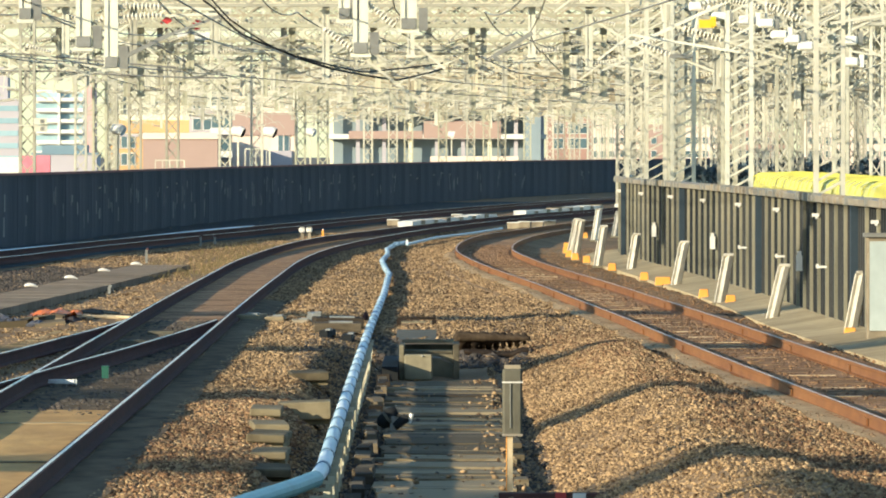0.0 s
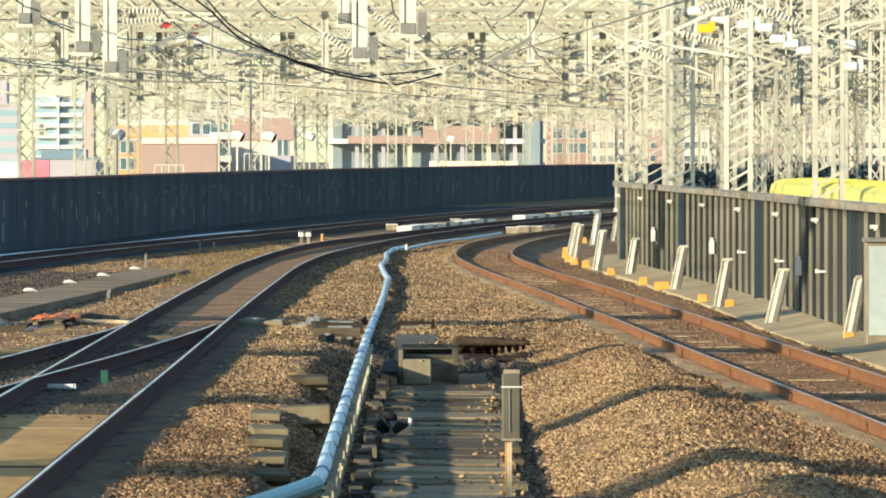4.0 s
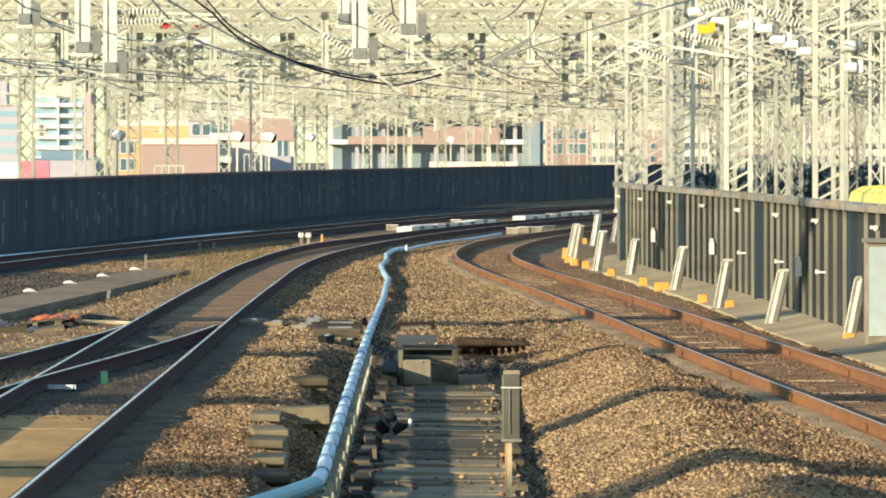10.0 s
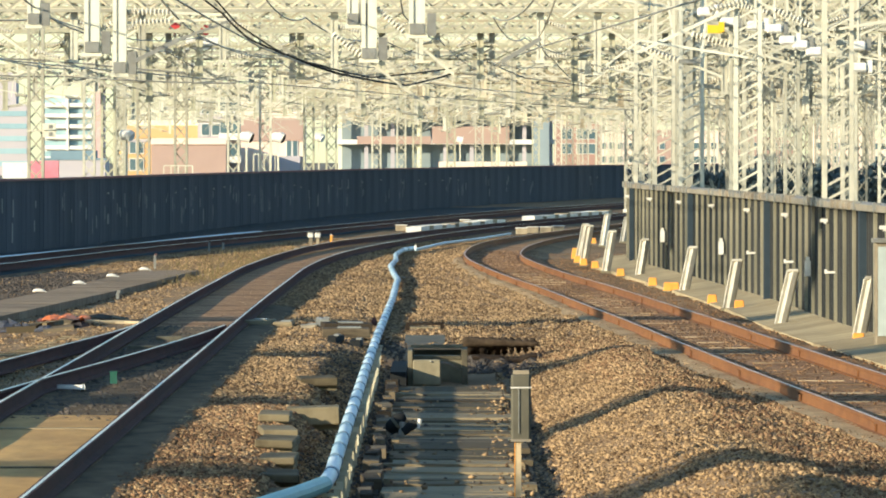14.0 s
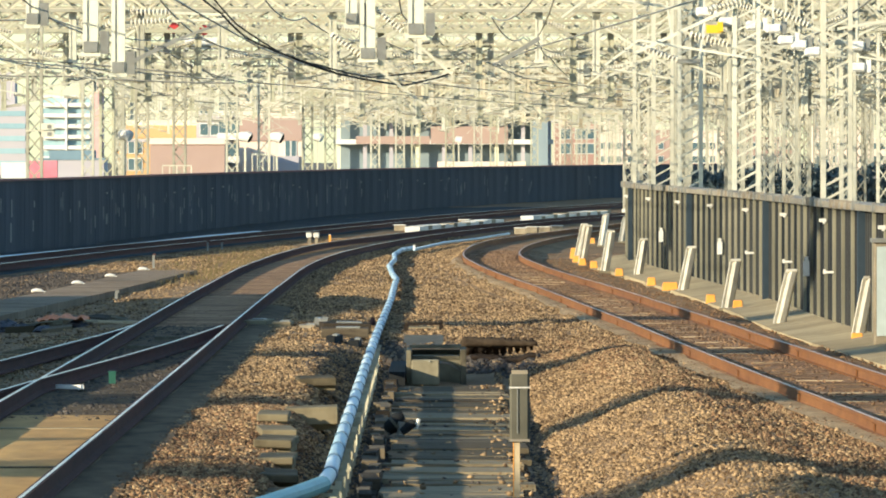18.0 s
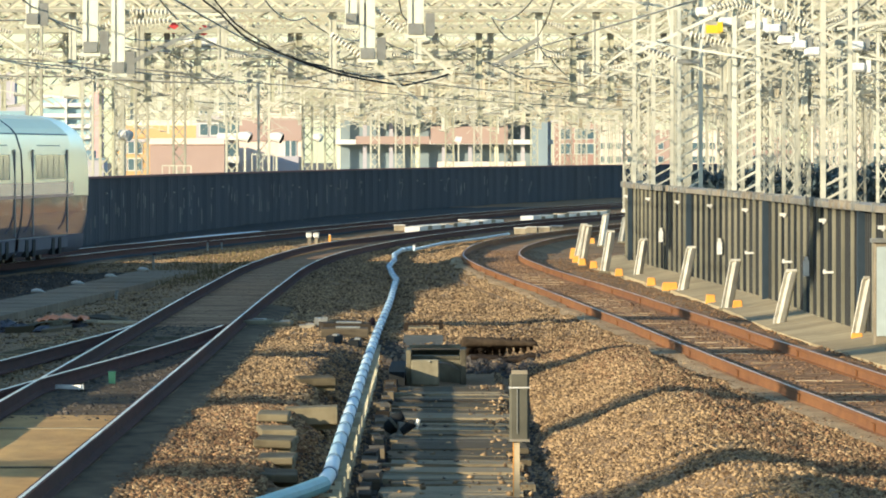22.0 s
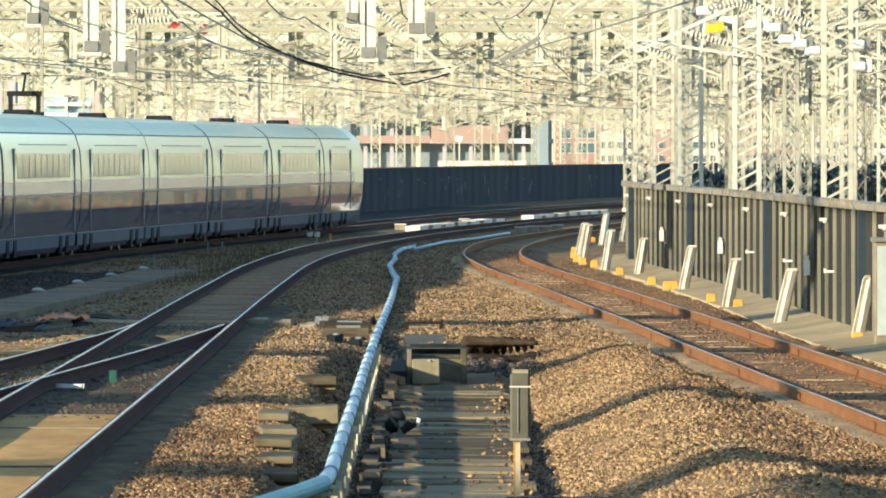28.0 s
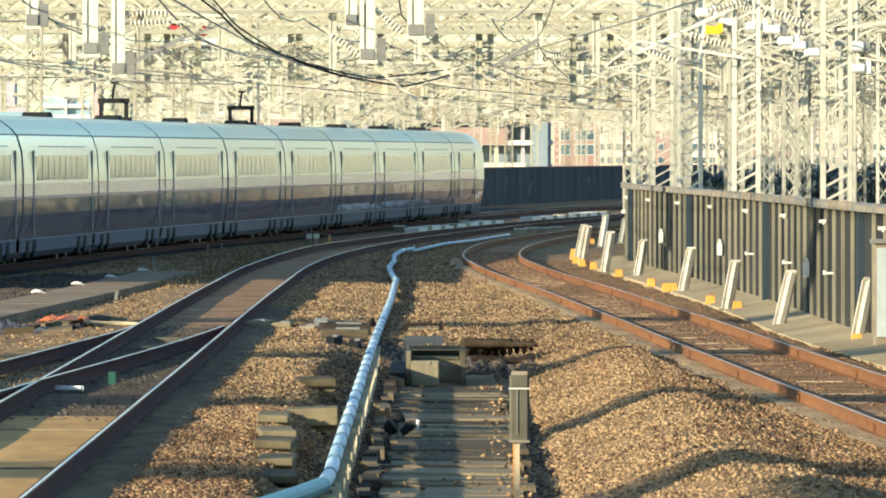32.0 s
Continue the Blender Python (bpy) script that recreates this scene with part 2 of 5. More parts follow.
# ---- lines of the plan: centre lines of tracks, foot of wall and fence ----
TRACK_L = curve(((51, -4.05), (119, -4.05), (199.8, -4.04), (233.8, -3.93), (255, -3.62), (272, -3.15), (293.2, -2.28), (316.2, -1.12), (340, 0.45), (374, 3.0), (425, 8.0), (510, 18.5), (680, 47)))
TRACK_R = curve(((51, 6.36), (91, 5.36), (104, 5.03), (117, 4.67), (130, 4.34), (143, 4.02), (153, 3.80), (169, 3.38), (195, 2.70), (213.3, 2.15), (233.8, 1.65), (255, 1.36), (272.8, 1.58), (294.1, 2.30), (314.5, 3.40), (340, 5.25), (374, 8.2), (425, 13.4), (510, 24), (680, 53)))
TRACK_T = curve(((51, -19.3), (127.5, -16.2), (187, -13.6), (221, -12.19), (241, -11.17), (257, -10.3), (274.5, -9.29), (293, -8.09), (313, -6.7), (336, -5.11), (363, -3.27), (394, -1.1), (428, 1.45), (463, 4.41), (510, 9.0), (595, 18.5), (765, 43)))
WALL_LINE = curve(((51, -29), (170, -21.2), (240, -16.6), (279.6, -12.9), (357, -9.4), (453.1, -4.6), (540.6, 2.2), (634.9, 11.8), (765, 30)))
FENCE_LINE = curve(((51, 9.6), (95, 8.1), (128, 7.05), (153, 6.44), (176.8, 6.22), (195.5, 5.92), (221, 5.40), (238.8, 5.02), (251.6, 4.92), (263.5, 5.4), (280.5, 7.0), (306, 10), (382.5, 20), (510, 36)))
SAND_STONE = material("sandy_fines", (0.44, 0.32, 0.18), 0.9, color2=(0.22, 0.155, 0.09), grain=6, stain=0.15, amount=0.8, per_island=0.3, spec=0.06)
DROP_PAINT = material("pale_box_steel", (0.74, 0.72, 0.58), 0.5, 0.0, color2=(0.52, 0.49, 0.38), grain=3, stain=0.8, amount=0.5)
OLIVE_STEEL = material("olive_grey_steel", (0.50, 0.48, 0.35), 0.6, 0.0, color2=(0.30, 0.285, 0.20), grain=3, stain=0.2, per_object=0.4)
GUARD_PAINT = material("weathered_white_paint", (0.62, 0.58, 0.48), 0.6, color2=(0.30, 0.27, 0.21), grain=6, stain=1.5, amount=0.8, per_object=0.3)
GUARD_GREY = material("weathered_grey_paint", (0.40, 0.39, 0.34), 0.6, color2=(0.20, 0.19, 0.16), grain=6, stain=1.5, amount=0.8)


def smooth(a, b, x):
    u = min(1.0, max(0.0, (x - a) / (b - a)))
    return u * u * (3 - 2 * u)


def ground_z(x, d):
    """The height of the ballast bed; rail tops are at 0."""
    z = -0.19 - 0.05 * smooth(130, 220, d)
    near = 1 - smooth(132, 150, d)
    tl, tr = TRACK_L(d), TRACK_R(d)
    l, r = tl + 1.25, tr - 1.4
    if l < x < r:
        # the ballast sinks towards the walkway, with a rounded bank on its right
        sink = smooth(-1.72, -1.08, x) * (1 - smooth(1.0, max(1.9, min(2.7, r)), x))
        z -= (0.33 * near + 0.05) * sink
        z += 0.15 * math.exp(-((x - 2.7) / 0.8) ** 2) * near
        z -= 0.13 * near * smooth(0.84, 0.94, x) * (1 - smooth(1.05, 1.35, x))
    if x > FENCE_LINE(d) - 0.95:
        return -0.31
    lump = noise.noise((x * 1.1, d * 0.10, 3.0)) * 0.05 + noise.noise((x * 3.0, d * 0.35, 7.0)) * 0.035
    on_track = min(abs(x - tl), abs(x - tr), abs(x - TRACK_T(d)))
    z += 0.065 * smooth(130, 220, d) * (1 - smooth(0.95, 1.3, on_track))
    z += lump * (0.25 + 0.75 * smooth(0.9, 1.6, on_track))
    z += 0.03 * (1 - smooth(0.9, 1.5, abs(x - tr)))
    # hollow between the left and the far track
    z -= 0.10 * smooth(tl - 1.4, tl - 3.2, x) * (1 - smooth(200, 260, d))
    return z


# ---- ground and raised trackbed ----
ground = Shape()
S = 4600
ground.add([(-S, -300, -1.95), (S, -300, -1.95), (S, S, -1.95), (-S, S, -1.95)], [(0, 1, 2, 3)])
tagged(part("ground", ground, EARTH), "brown earth ground far beyond the railway", "ground", kind="structure")

deck = Shape()
ds = [-40, -10, 15, 40, 60] + list(np.arange(66, 160, 1.0)) + list(np.arange(160, 300, 2.5)) + list(np.arange(300, 700, 8))
N = 130
for d in ds:
    a, b = WALL_LINE(d) - 0.3, FENCE_LINE(d) + 0.25
    c0, c1 = max(a, -5.2), min(b, 5.5) if d < 330 else b
    for k in range(N + 1):
        if k <= 25:
            x = a + (c0 - a) * k / 25
        else:
            x = c0 + (b - c0) * (k - 25) / (N - 25)
        deck.v.append((x, d, ground_z(x, d)))
W = N + 1
for i in range(len(ds) - 1):
    for k in range(N):
        deck.f.append((i * W + k, i * W + k + 1, (i + 1) * W + k + 1, (i + 1) * W + k))
tagged(part("trackbed", deck, BALLAST, smooth=True), "brown ballast trackbed between the rails", "trackbed", kind="structure")
slab = Shape()
fr = along(WALL_LINE, -40, 700, 10)
fr2 = along(FENCE_LINE, -40, 700, 10)
for (p, a), (q, b) in zip(fr, fr2):
    slab.v += [(p.x - 0.35, p.y, -0.85), (p.x - 0.35, p.y, -1.94), (q.x + 0.3, q.y, -1.94), (q.x + 0.3, q.y, -0.85)]
for i in range(len(fr) - 1):
    for k in range(4):
        slab.f.append((i * 4 + k, i * 4 + (k + 1) % 4, i * 4 + 4 + (k + 1) % 4, i * 4 + 4 + k))
slab.f += [(3, 2, 1, 0), tuple((len(fr) - 1) * 4 + k for k in range(4))]
tagged(part("railway_embankment", slab, CONCRETE), "raised concrete base under the tracks", "embankment", kind="structure")

# ---- rails ----
RAIL_PROFILE = ((-0.072, -0.172), (0.072, -0.172), (0.072, -0.158), (0.014, -0.135), (0.010, -0.045), (0.034, -0.034), (0.035, -0.003), (-0.035, -0.003), (-0.034, -0.034), (-0.010, -0.045), (-0.014, -0.135), (-0.072, -0.158))
HEAD_PROFILE = ((-0.015, -0.0035), (0.015, -0.0035), (0.012, 0.0015), (-0.012, 0.0015))


def rail(parent, f, d0, d1, off, mat, z=0.0, step=3.0, head=True, plates=0.0):
    fr = along(f, d0, d1, step, z, off)
    body = part("rail", Shape().sweep(RAIL_PROFILE, fr), mat, parent)
    if head:
        part("rail_head", Shape().sweep(HEAD_PROFILE, fr), RAIL_HEAD if head is True else head, body, "worn running surface")
    if plates:
        for p, a in along(f, max(d0, 62), 235, plates, z, off):
            # long fishplates against the web
            s = Shape().box(p + a * -0.022 + Vector((0, 0, -0.09)), (0.018, 0.62, 0.075)).box(p + a * 0.022 + Vector((0, 0, -0.09)), (0.018, 0.62, 0.075))
            part("fishplate", s, mat, body)
    return body


def cant(d):
    return 0.05 * smooth(242, 280, d) * (1 - smooth(285, 320, d))


RUST_HEAD = material("rusty_rail_head", (0.58, 0.42, 0.32), 0.42, 0.35, color2=(0.36, 0.22, 0.15), grain=10, stain=0.4, amount=0.5)
left_track = thing("railway_track", "dark brown railway track with a turnout in brown ballast", "track")
rail(left_track, TRACK_L, 55, 660, -0.7525, RAIL_DARK, cant)
rail(left_track, TRACK_L, 55, 660, 0.7525, RAIL_DARK)
right_track = thing("railway_track", "rusty railway track curving along a corrugated fence", "track")
rail(right_track, TRACK_R, 55, 660, -0.7525, RUST, cant, head=RUST_HEAD, plates=12.0)
rail(right_track, TRACK_R, 55, 660, 0.7525, RUST, head=RUST_HEAD, plates=12.0)
far_track = thing("railway_track", "dark railway track beside the noise wall", "track")
rail(far_track, TRACK_T, 55, 750, -0.7525, RAIL_DARK)
rail(far_track, TRACK_T, 55, 750, 0.7525, RAIL_DARK)

def bed(d0, d1, lift, half, f=TRACK_L, mid=0.0, wave=0.0):
    s = Shape()
    sd = np.arange(d0, d1, 1.0)
    for d in sd:
        h = half * (1 + wave * noise.noise((d * 0.23, mid * 3, 5.0)))
        for k in range(9):
            x = f(d) + mid - h + 2 * h * k / 8
            s.v.append((x, d, ground_z(x, d) + lift))
    s.f = [(i * 9 + k, i * 9 + k + 1, i * 9 + 10 + k, i * 9 + 9 + k) for i in range(len(sd) - 1) for k in range(8)]
    return s


part("sand_bed", bed(58, 160, 0.016, 0.66), SAND, left_track, "packed dark sandy bed between the rails", smooth=True)
part("sand_bed", bed(159, 312, 0.016, 0.66), SAND_RED, left_track, "tan sandy bed between the rails", smooth=True)
part("sand_strip", bed(58, 182, 0.02, 0.24, TRACK_L, 1.08, 0.3), SAND, left_track, "smooth dark strip deepening the rail shadow at its foot", smooth=True)
part("sand_patch", bed(58, 106, 0.022, 0.64), SAND_PALE, left_track, "pale tan sand over the bed", smooth=True)
part("sand_strip", bed(84, 262, 0.022, 0.15, TRACK_R, -0.94, 0.9), SAND_RAIL, right_track, "smooth tan sand along the rail foot", smooth=True)
part("sand_strip", bed(84, 262, 0.020, 0.30, TRACK_R, 1.14, 0.5), SAND_RED, right_track, "smooth tan sand along the rail foot", smooth=True)
part("sand_bed", bed(84, 300, 0.012, 0.66, TRACK_R), SAND_RED, right_track, "rust-stained sandy bed between the rails", smooth=True)
slp = random.Random(31)
for i in range(70):
    d = 92 + 2.01 * i + slp.uniform(-0.1, 0.1)
    x, w = TRACK_R(d) + slp.uniform(-0.25, 0.25), slp.uniform(0.3, 0.9)
    a = math.atan2(TRACK_R(d + 1) - TRACK_R(d - 1), 2)
    part("sleeper", Shape().box((x, d, ground_z(x, d) - 0.050 + slp.uniform(0, 0.014)), (w, 0.24, 0.13), Euler((0, slp.uniform(-0.01, 0.01), -a)).to_matrix()), SLEEPER, right_track)
for d in (76.5, 87.4, 99.8):
    part("buried_sleeper", Shape().box((TRACK_L(d), d, ground_z(TRACK_L(d), d) - 0.03), (1.26, 0.24, 0.13)), TIMBER, left_track)

CLIP = Shape().box((0, 0, 0), (0.05, 0.09, 0.035)).mesh("rail_clip", RUST, bevel=0.008)
CLIP_DARK = Shape().box((0, 0, 0), (0.05, 0.09, 0.035)).mesh("rail_clip", RAIL_DARK, bevel=0.008)
for f, mesh, track in ((TRACK_R, CLIP, right_track), (TRACK_L, CLIP_DARK, left_track)):
    for o in (-0.7525, 0.7525):
        for p, a in along(f, 86, 150, 0.66, -0.152, o):
            part("rail_clip", mesh, RUST, track, at=pose(p.x - 0.07, p.y, p.z))

# turnout: the branch leaves the left track towards the left
BRANCH_L = curve(((51, -9.2), (85, -7.5), (108.8, -6.45), (124, -5.78), (136, -5.32), (149.6, -4.86), (153, -4.81)))
BRANCH_R = curve(((51, -7.8), (85, -6.1), (109.6, -5.02), (117.3, -4.70), (131, -4.10), (141, -3.72), (153, -3.36)))
turnout = thing("railway_turnout", "branch rails of a turnout with worn bright heads", "turnout")
rail(turnout, BRANCH_L, 55, 152, 0, RAIL_DARK, step=3)
rail(turnout, BRANCH_R, 55, 152.5, 0, RAIL_DARK, step=3)
for p, a in along(TRACK_L, 104, 152, 0.75, -0.20):
    q = Vector((a.x, a.y, 0)).to_track_quat("X", "Z").to_matrix()
    k = smooth(150, 110, p.y)
    part("long_sleeper", Shape().box(p + Vector((-0.5 - 1.2 * k, 0, -0.075)), (2.9 + 2.2 * k, 0.26, 0.16), q), TIMBER, turnout)
for x, d in ((-4.2, 148), (-3.9, 145), (-4.4, 141)):
    part("slide_chair", Shape().box((x, d, -0.15), (0.4, 0.3, 0.06)), STEEL_DULL, turnout)
part("throw_rod", Shape().bar((-4.636, 116.08, -0.12), (-4.319, 115.8, -0.12), 0.05).bar((-4.332, 115.8, -0.12), (-4.371, 116.82, -0.2), 0.06), WHITE, turnout, "pale throw rod")
gb = thing("marker_box", "small green box beside the turnout rods", "marker box")
part("box", Shape().box((-4.063, 118.88, -0.08), (0.085, 0.12, 0.14)).box((-4.063, 118.88, -0.005), (0.10, 0.12, 0.015)), GREEN, gb)

# ---- dark noise wall on the far side ----
wall = thing("noise_wall", "dark streaked concrete noise wall with red-brown coping", "wall", kind="structure")
d = 51.0
rnd = random.Random(11)
while d < 765:
    L = 5.0
    p0, p1 = (WALL_LINE(d), d), (WALL_LINE(d + L), d + L)
    ang = math.atan2(p1[0] - p0[0], L)
    ln = math.hypot(L, p1[0] - p0[0])
    s = Shape()
    s.box((0, 0, 0.78), (0.14, ln + 0.004, 2.2))
    for k in (-1, 1):
        s.box((0.071, k * ln / 4, 0.75), (0.006, 0.12, 2.05))
    s.box((0.072, ln / 2 - 0.1, 0.78), (0.012, 0.12, 2.16))
    m = pose((p0[0] + p1[0]) / 2, d + L / 2, 0, 0, 0, -math.degrees(ang))
    pn = part("panel", s, WALL_DARK, wall, at=m)
    if d > 265 and rnd.random() < (0.9 if d < 420 else 0.3):
        t = Shape()
        for k in range(rnd.randint(2, 4)):
            h = rnd.uniform(0.15, 0.6)
            t.box((0.08, rnd.uniform(-2, 2), 1.5 - h / 2 - rnd.uniform(0, 0.9)), (0.006, rnd.uniform(0.08, 0.35), h))
        part("lime_streak", t, WALL_STREAK, pn, "pale lime streaks")
    if rnd.random() < 0.35:
        part("clip", Shape().box((0.13, rnd.uniform(-1, 1), rnd.uniform(1.0, 1.4)), (0.04, 0.5, 0.05)), STEEL_GREY, pn)
    d += L
part("coping", Shape().sweep(((-0.13, 1.88), (0.13, 1.88), (0.13, 1.95), (-0.13, 1.95)), along(WALL_LINE, 51, 765, 6)), COPING, wall, "red-brown coping")

duct = thing("cable_duct", "pale blue cable duct on the bed beside the noise wall", "cable duct")
part("duct", Shape().sweep(((-0.11, -0.26), (0.11, -0.26), (0.11, -0.10), (0.06, -0.07), (-0.11, -0.07)), along(curve(((232, -13.6), (257, -11.95), (287, -9.9), (337.6, -6.83), (344, -6.3))), 234, 343, 4)), PIPE, duct)
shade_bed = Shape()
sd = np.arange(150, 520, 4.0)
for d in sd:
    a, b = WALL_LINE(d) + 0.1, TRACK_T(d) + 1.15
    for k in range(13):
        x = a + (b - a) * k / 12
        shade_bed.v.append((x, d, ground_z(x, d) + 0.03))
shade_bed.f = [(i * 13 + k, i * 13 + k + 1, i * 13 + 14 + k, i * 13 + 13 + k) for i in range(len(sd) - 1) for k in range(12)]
part("dark_bed", shade_bed, WALL_SHADE, far_track, "ballast along the noise wall, darkened for its shadow", smooth=True)

# ---- corrugated fence ----
fence = thing("corrugated_fence", "grey sheet fence with upright ribs and a capping rail", "fence", kind="structure")
rnd = random.Random(2)
d = 85.0
k = 0
while d < 264:
    L = 2.5
    p, q = Vector((FENCE_LINE(d), d, 0)), Vector((FENCE_LINE(d + L), d + L, 0))
    a = (q - p).normalized()
    ang = math.degrees(math.atan2(q.x - p.x, L))
    m = pose(p.x, p.y, -0.2, 0, 0, -ang)
    ln = (q - p).length
    s = Shape()
    pts = []
    nr = 5
    for j in range(nr):
        y = ln * j / nr
        w = ln / nr
        pts += [(0, y), (0, y + w * 0.35), (-0.035, y + w * 0.5), (-0.035, y + w * 0.85)]
    pts.append((0, ln))
    n = len(pts)
    for z in (0.08, 2.02):
        s.v += [(x, y, z) for x, y in pts] + [(x + 0.03, y, z) for x, y in pts[::-1]]
    M = 2 * n
    s.f += [(i, (i + 1) % M, M + (i + 1) % M, M + i) for i in range(M)] + [tuple(range(M))[::-1], tuple(range(M, 2 * M))]
    part("sheet", s, FENCE, fence, at=m)
    big = k % 13 == 12
    ps = Shape().box((-0.060 if not big else -0.08, 0, 1.03), (0.052 if not big else 0.13, 0.13 if not big else 0.3, 2.06))
    ps.box((-0.05 if not big else -0.10, 0, 0.10), (0.09 if not big else 0.18, 0.2, 0.04))
    po = part("rib_post", ps, FENCE_POST if not big else FENCE_DARK, fence, at=m)
    if k % 6 == 5 and d < 256:
        part("tag", Shape().box((-0.12, -0.08, 1.80), (0.12, 0.02, 0.055)).box((-0.10, -0.06, 1.76), (0.04, 0.05, 0.03)), WHITE, po, "small white tag")
    if k in (31, 45, 56):
        part("junction_box", Shape().box((-0.15, -0.06, 0.95), (0.10, 0.10, 0.26)).box((-0.15, -0.07, 1.11), (0.06, 0.08, 0.08)), WHITE, po, "small white junction box")
    if k in (28, 34, 40):
        part("bracket", Shape().box((-0.15, -0.06, 0.98), (0.16, 0.04, 0.035)).box((-0.22, -0.06, 0.99), (0.04, 0.05, 0.07)), WHITE, po, "pale bracket")
    d += L
    k += 1
part("capping_rail", Shape().sweep(((-0.16, 2.02), (0.10, 2.02), (0.10, 2.12), (0.02, 2.15), (-0.16, 2.12)), along(FENCE_LINE, 85, 265, 2, -0.2)), FENCE_RAIL, fence, "weathered capping rail")
for p, a in along(FENCE_LINE, 88, 256, 1.5, -0.2):
    if rnd.random() < 0.7:
        part("clamp", Shape().box(p + Vector((-0.14, 0, 2.09)), (0.12, 0.3, 0.14)), STEEL_GREY if rnd.random() < 0.6 else FENCE_RAIL, fence)
part("plinth", Shape().sweep(((-0.10, -0.25), (0.14, -0.25), (0.14, 0.11), (-0.10, 0.11)), along(FENCE_LINE, 85, 265, 2, -0.2)), CONCRETE, fence, "low concrete plinth")
wk = thing("walkway", "grey concrete walkway slabs along the corrugated fence", "walkway", kind="structure")
for i in range(60):
    d = 85 + i * 3.0
    s = Shape().sweep(((-1.0, -0.4), (-0.04, -0.4), (-0.04, -0.02), (-0.5, -0.10), (-1.0, -0.165)), along(FENCE_LINE, d, d + 2.97, 1.485))
    part("slab", s, WALKWAY, wk)

# leaning guard posts and orange lamps along the fence
def guard_post(x, d, h, lean, tone):
    g = thing("guard_post", tone + " steel guard post leaning towards the fence", "guard post", pose(x, d, -0.2), "guard posts")
    m = GUARD_PAINT if tone == "white" else GUARD_GREY
    s = Shape().bar((0, -0.01, 0.0), (lean, 0.11, h), 0.17, 0.085)
    for k in (-1, 1):
        s.bar((k * 0.08, -0.015, 0.0), (k * 0.08 + lean, 0.105, h), 0.03, 0.05)
    part("channel", s, m, g)
    part("cap", Shape().box((lean + 0.01, 0.12, h + 0.02), (0.20, 0.16, 0.06)), m, g, bevel=0.02)
    part("foot", Shape().box((0, 0, 0.02), (0.26, 0.26, 0.05)), CONCRETE, g)
    return g


for x, d, h, lean, tone in ((6.33, 146.22, 0.98, 0.20, "white"), (5.629, 160.03, 0.92, 0.22, "white"), (5.279, 177.36, 0.90, 0.17, "white"), (5.028, 199.72, 0.92, 0.19, "white"),
                            (4.606, 224.34, 0.86, 0.14, "white"), (3.972, 232.84, 0.98, 0.16, "white"), (3.649, 248.13, 1.0, 0.17, "white"), (3.7, 259.95, 0.95, 0.19, "white"), (4.974, 297.76, 0.98, 0.16, "white"), (5.853, 310.95, 0.8, 0.14, "grey")):
    guard_post(x, d, h, lean, tone)
lamp_mesh = Shape().box((0, 0, 0.09), (0.20, 0.18, 0.18), taper=0.8).mesh("lamp_box", ORANGE, bevel=0.012)
for x, d in ((6.27, 144.6), (5.468, 176.73), (5.174, 184.01), (4.88, 201.35), (4.738, 201.35), (4.587, 209.06), (4.189, 225.37), (4.029, 236.2), (3.839, 240.83), (3.645, 246.88), (3.575, 253.25), (3.632, 262.73), (3.81, 274.47), (4.841, 307.06)):
    o = thing("marker_lamp", "orange plastic marker lamp on the walkway edge", "marker lamp", pose(x, d, -0.185), "orange marker lamps")
    part("body", lamp_mesh, ORANGE, o)
    part("base", Shape().box((0, 0, -0.01), (0.19, 0.19, 0.03)), CONCRETE, o)
cab = thing("equipment_cabinet", "pale grey equipment cabinet at the fence", "cabinet", pose(6.49, 140, -0.16))
part("body", Shape().box((0, 0, 0.78), (0.36, 0.5, 1.56)), CONCRETE_PALE, cab, bevel=0.02)
part("door", Shape().box((0, -0.262, 0.85), (0.29, 0.02, 1.3)), material("pale_teal_door", (0.50, 0.57, 0.55), 0.5, grain=5, stain=1.0), cab, "pale teal door")
part("hood", Shape().box((0, 0, 1.59), (0.44, 0.6, 0.06)), STEEL_GREY, cab)


# ---- overhead line masts and gantries ----
def lattice(s, a, b, w, bay, chord, web, depth=None, zigzag=True):
    """A box lattice girder between a and b."""
    a, b = Vector(a), Vector(b)
    d = b - a
    q = d.to_track_quat("Z", "Y").to_matrix()
    dp = depth or w
    n = max(2, round(d.length / bay))
    cs = [q @ Vector((x * w / 2, y * dp / 2, 0)) for x, y in ((-1, -1), (1, -1), (1, 1), (-1, 1))]
    for c in cs:
        s.bar(a + c, b + c, chord)
    for i in range(n):
        p, r = a + d * (i / n), a + d * ((i + 1) / n)
        for k in range(4):
            c0, c1 = cs[k], cs[(k + 1) % 4]
            if (i + k) % 2 if zigzag else k in (0, 3):
                c0, c1 = c1, c0
            s.bar(p + c0, r + c1, web)
    return s


MAST_MESH = {}


def mast_mesh(w, h, bay, chord, web, mat):
    key = (w, h, bay, mat.name)
    if key not in MAST_MESH:
        MAST_MESH[key] = lattice(Shape(), (0, 0, 0), (0, 0, h), w, bay, chord, web, zigzag=mat is not CREAM).mesh("mast", mat)
    return MAST_MESH[key]


def insulator_mesh(length, r, n=10):
    s = Shape()
    pts, rr = [], []
    for i in range(n):
        y = length * i / n
        pts += [y, y + length / n * 0.45, y + length / n * 0.5]
        rr += [r * 0.4, r, r * 0.4]
    s.tube([(0, 0.0004 * i, z) for i, z in enumerate(pts)], rr, 10)
    return s.mesh("insulator", PORCELAIN)


INSULATOR = insulator_mesh(0.9, 0.10)
DROP_MESH = {}


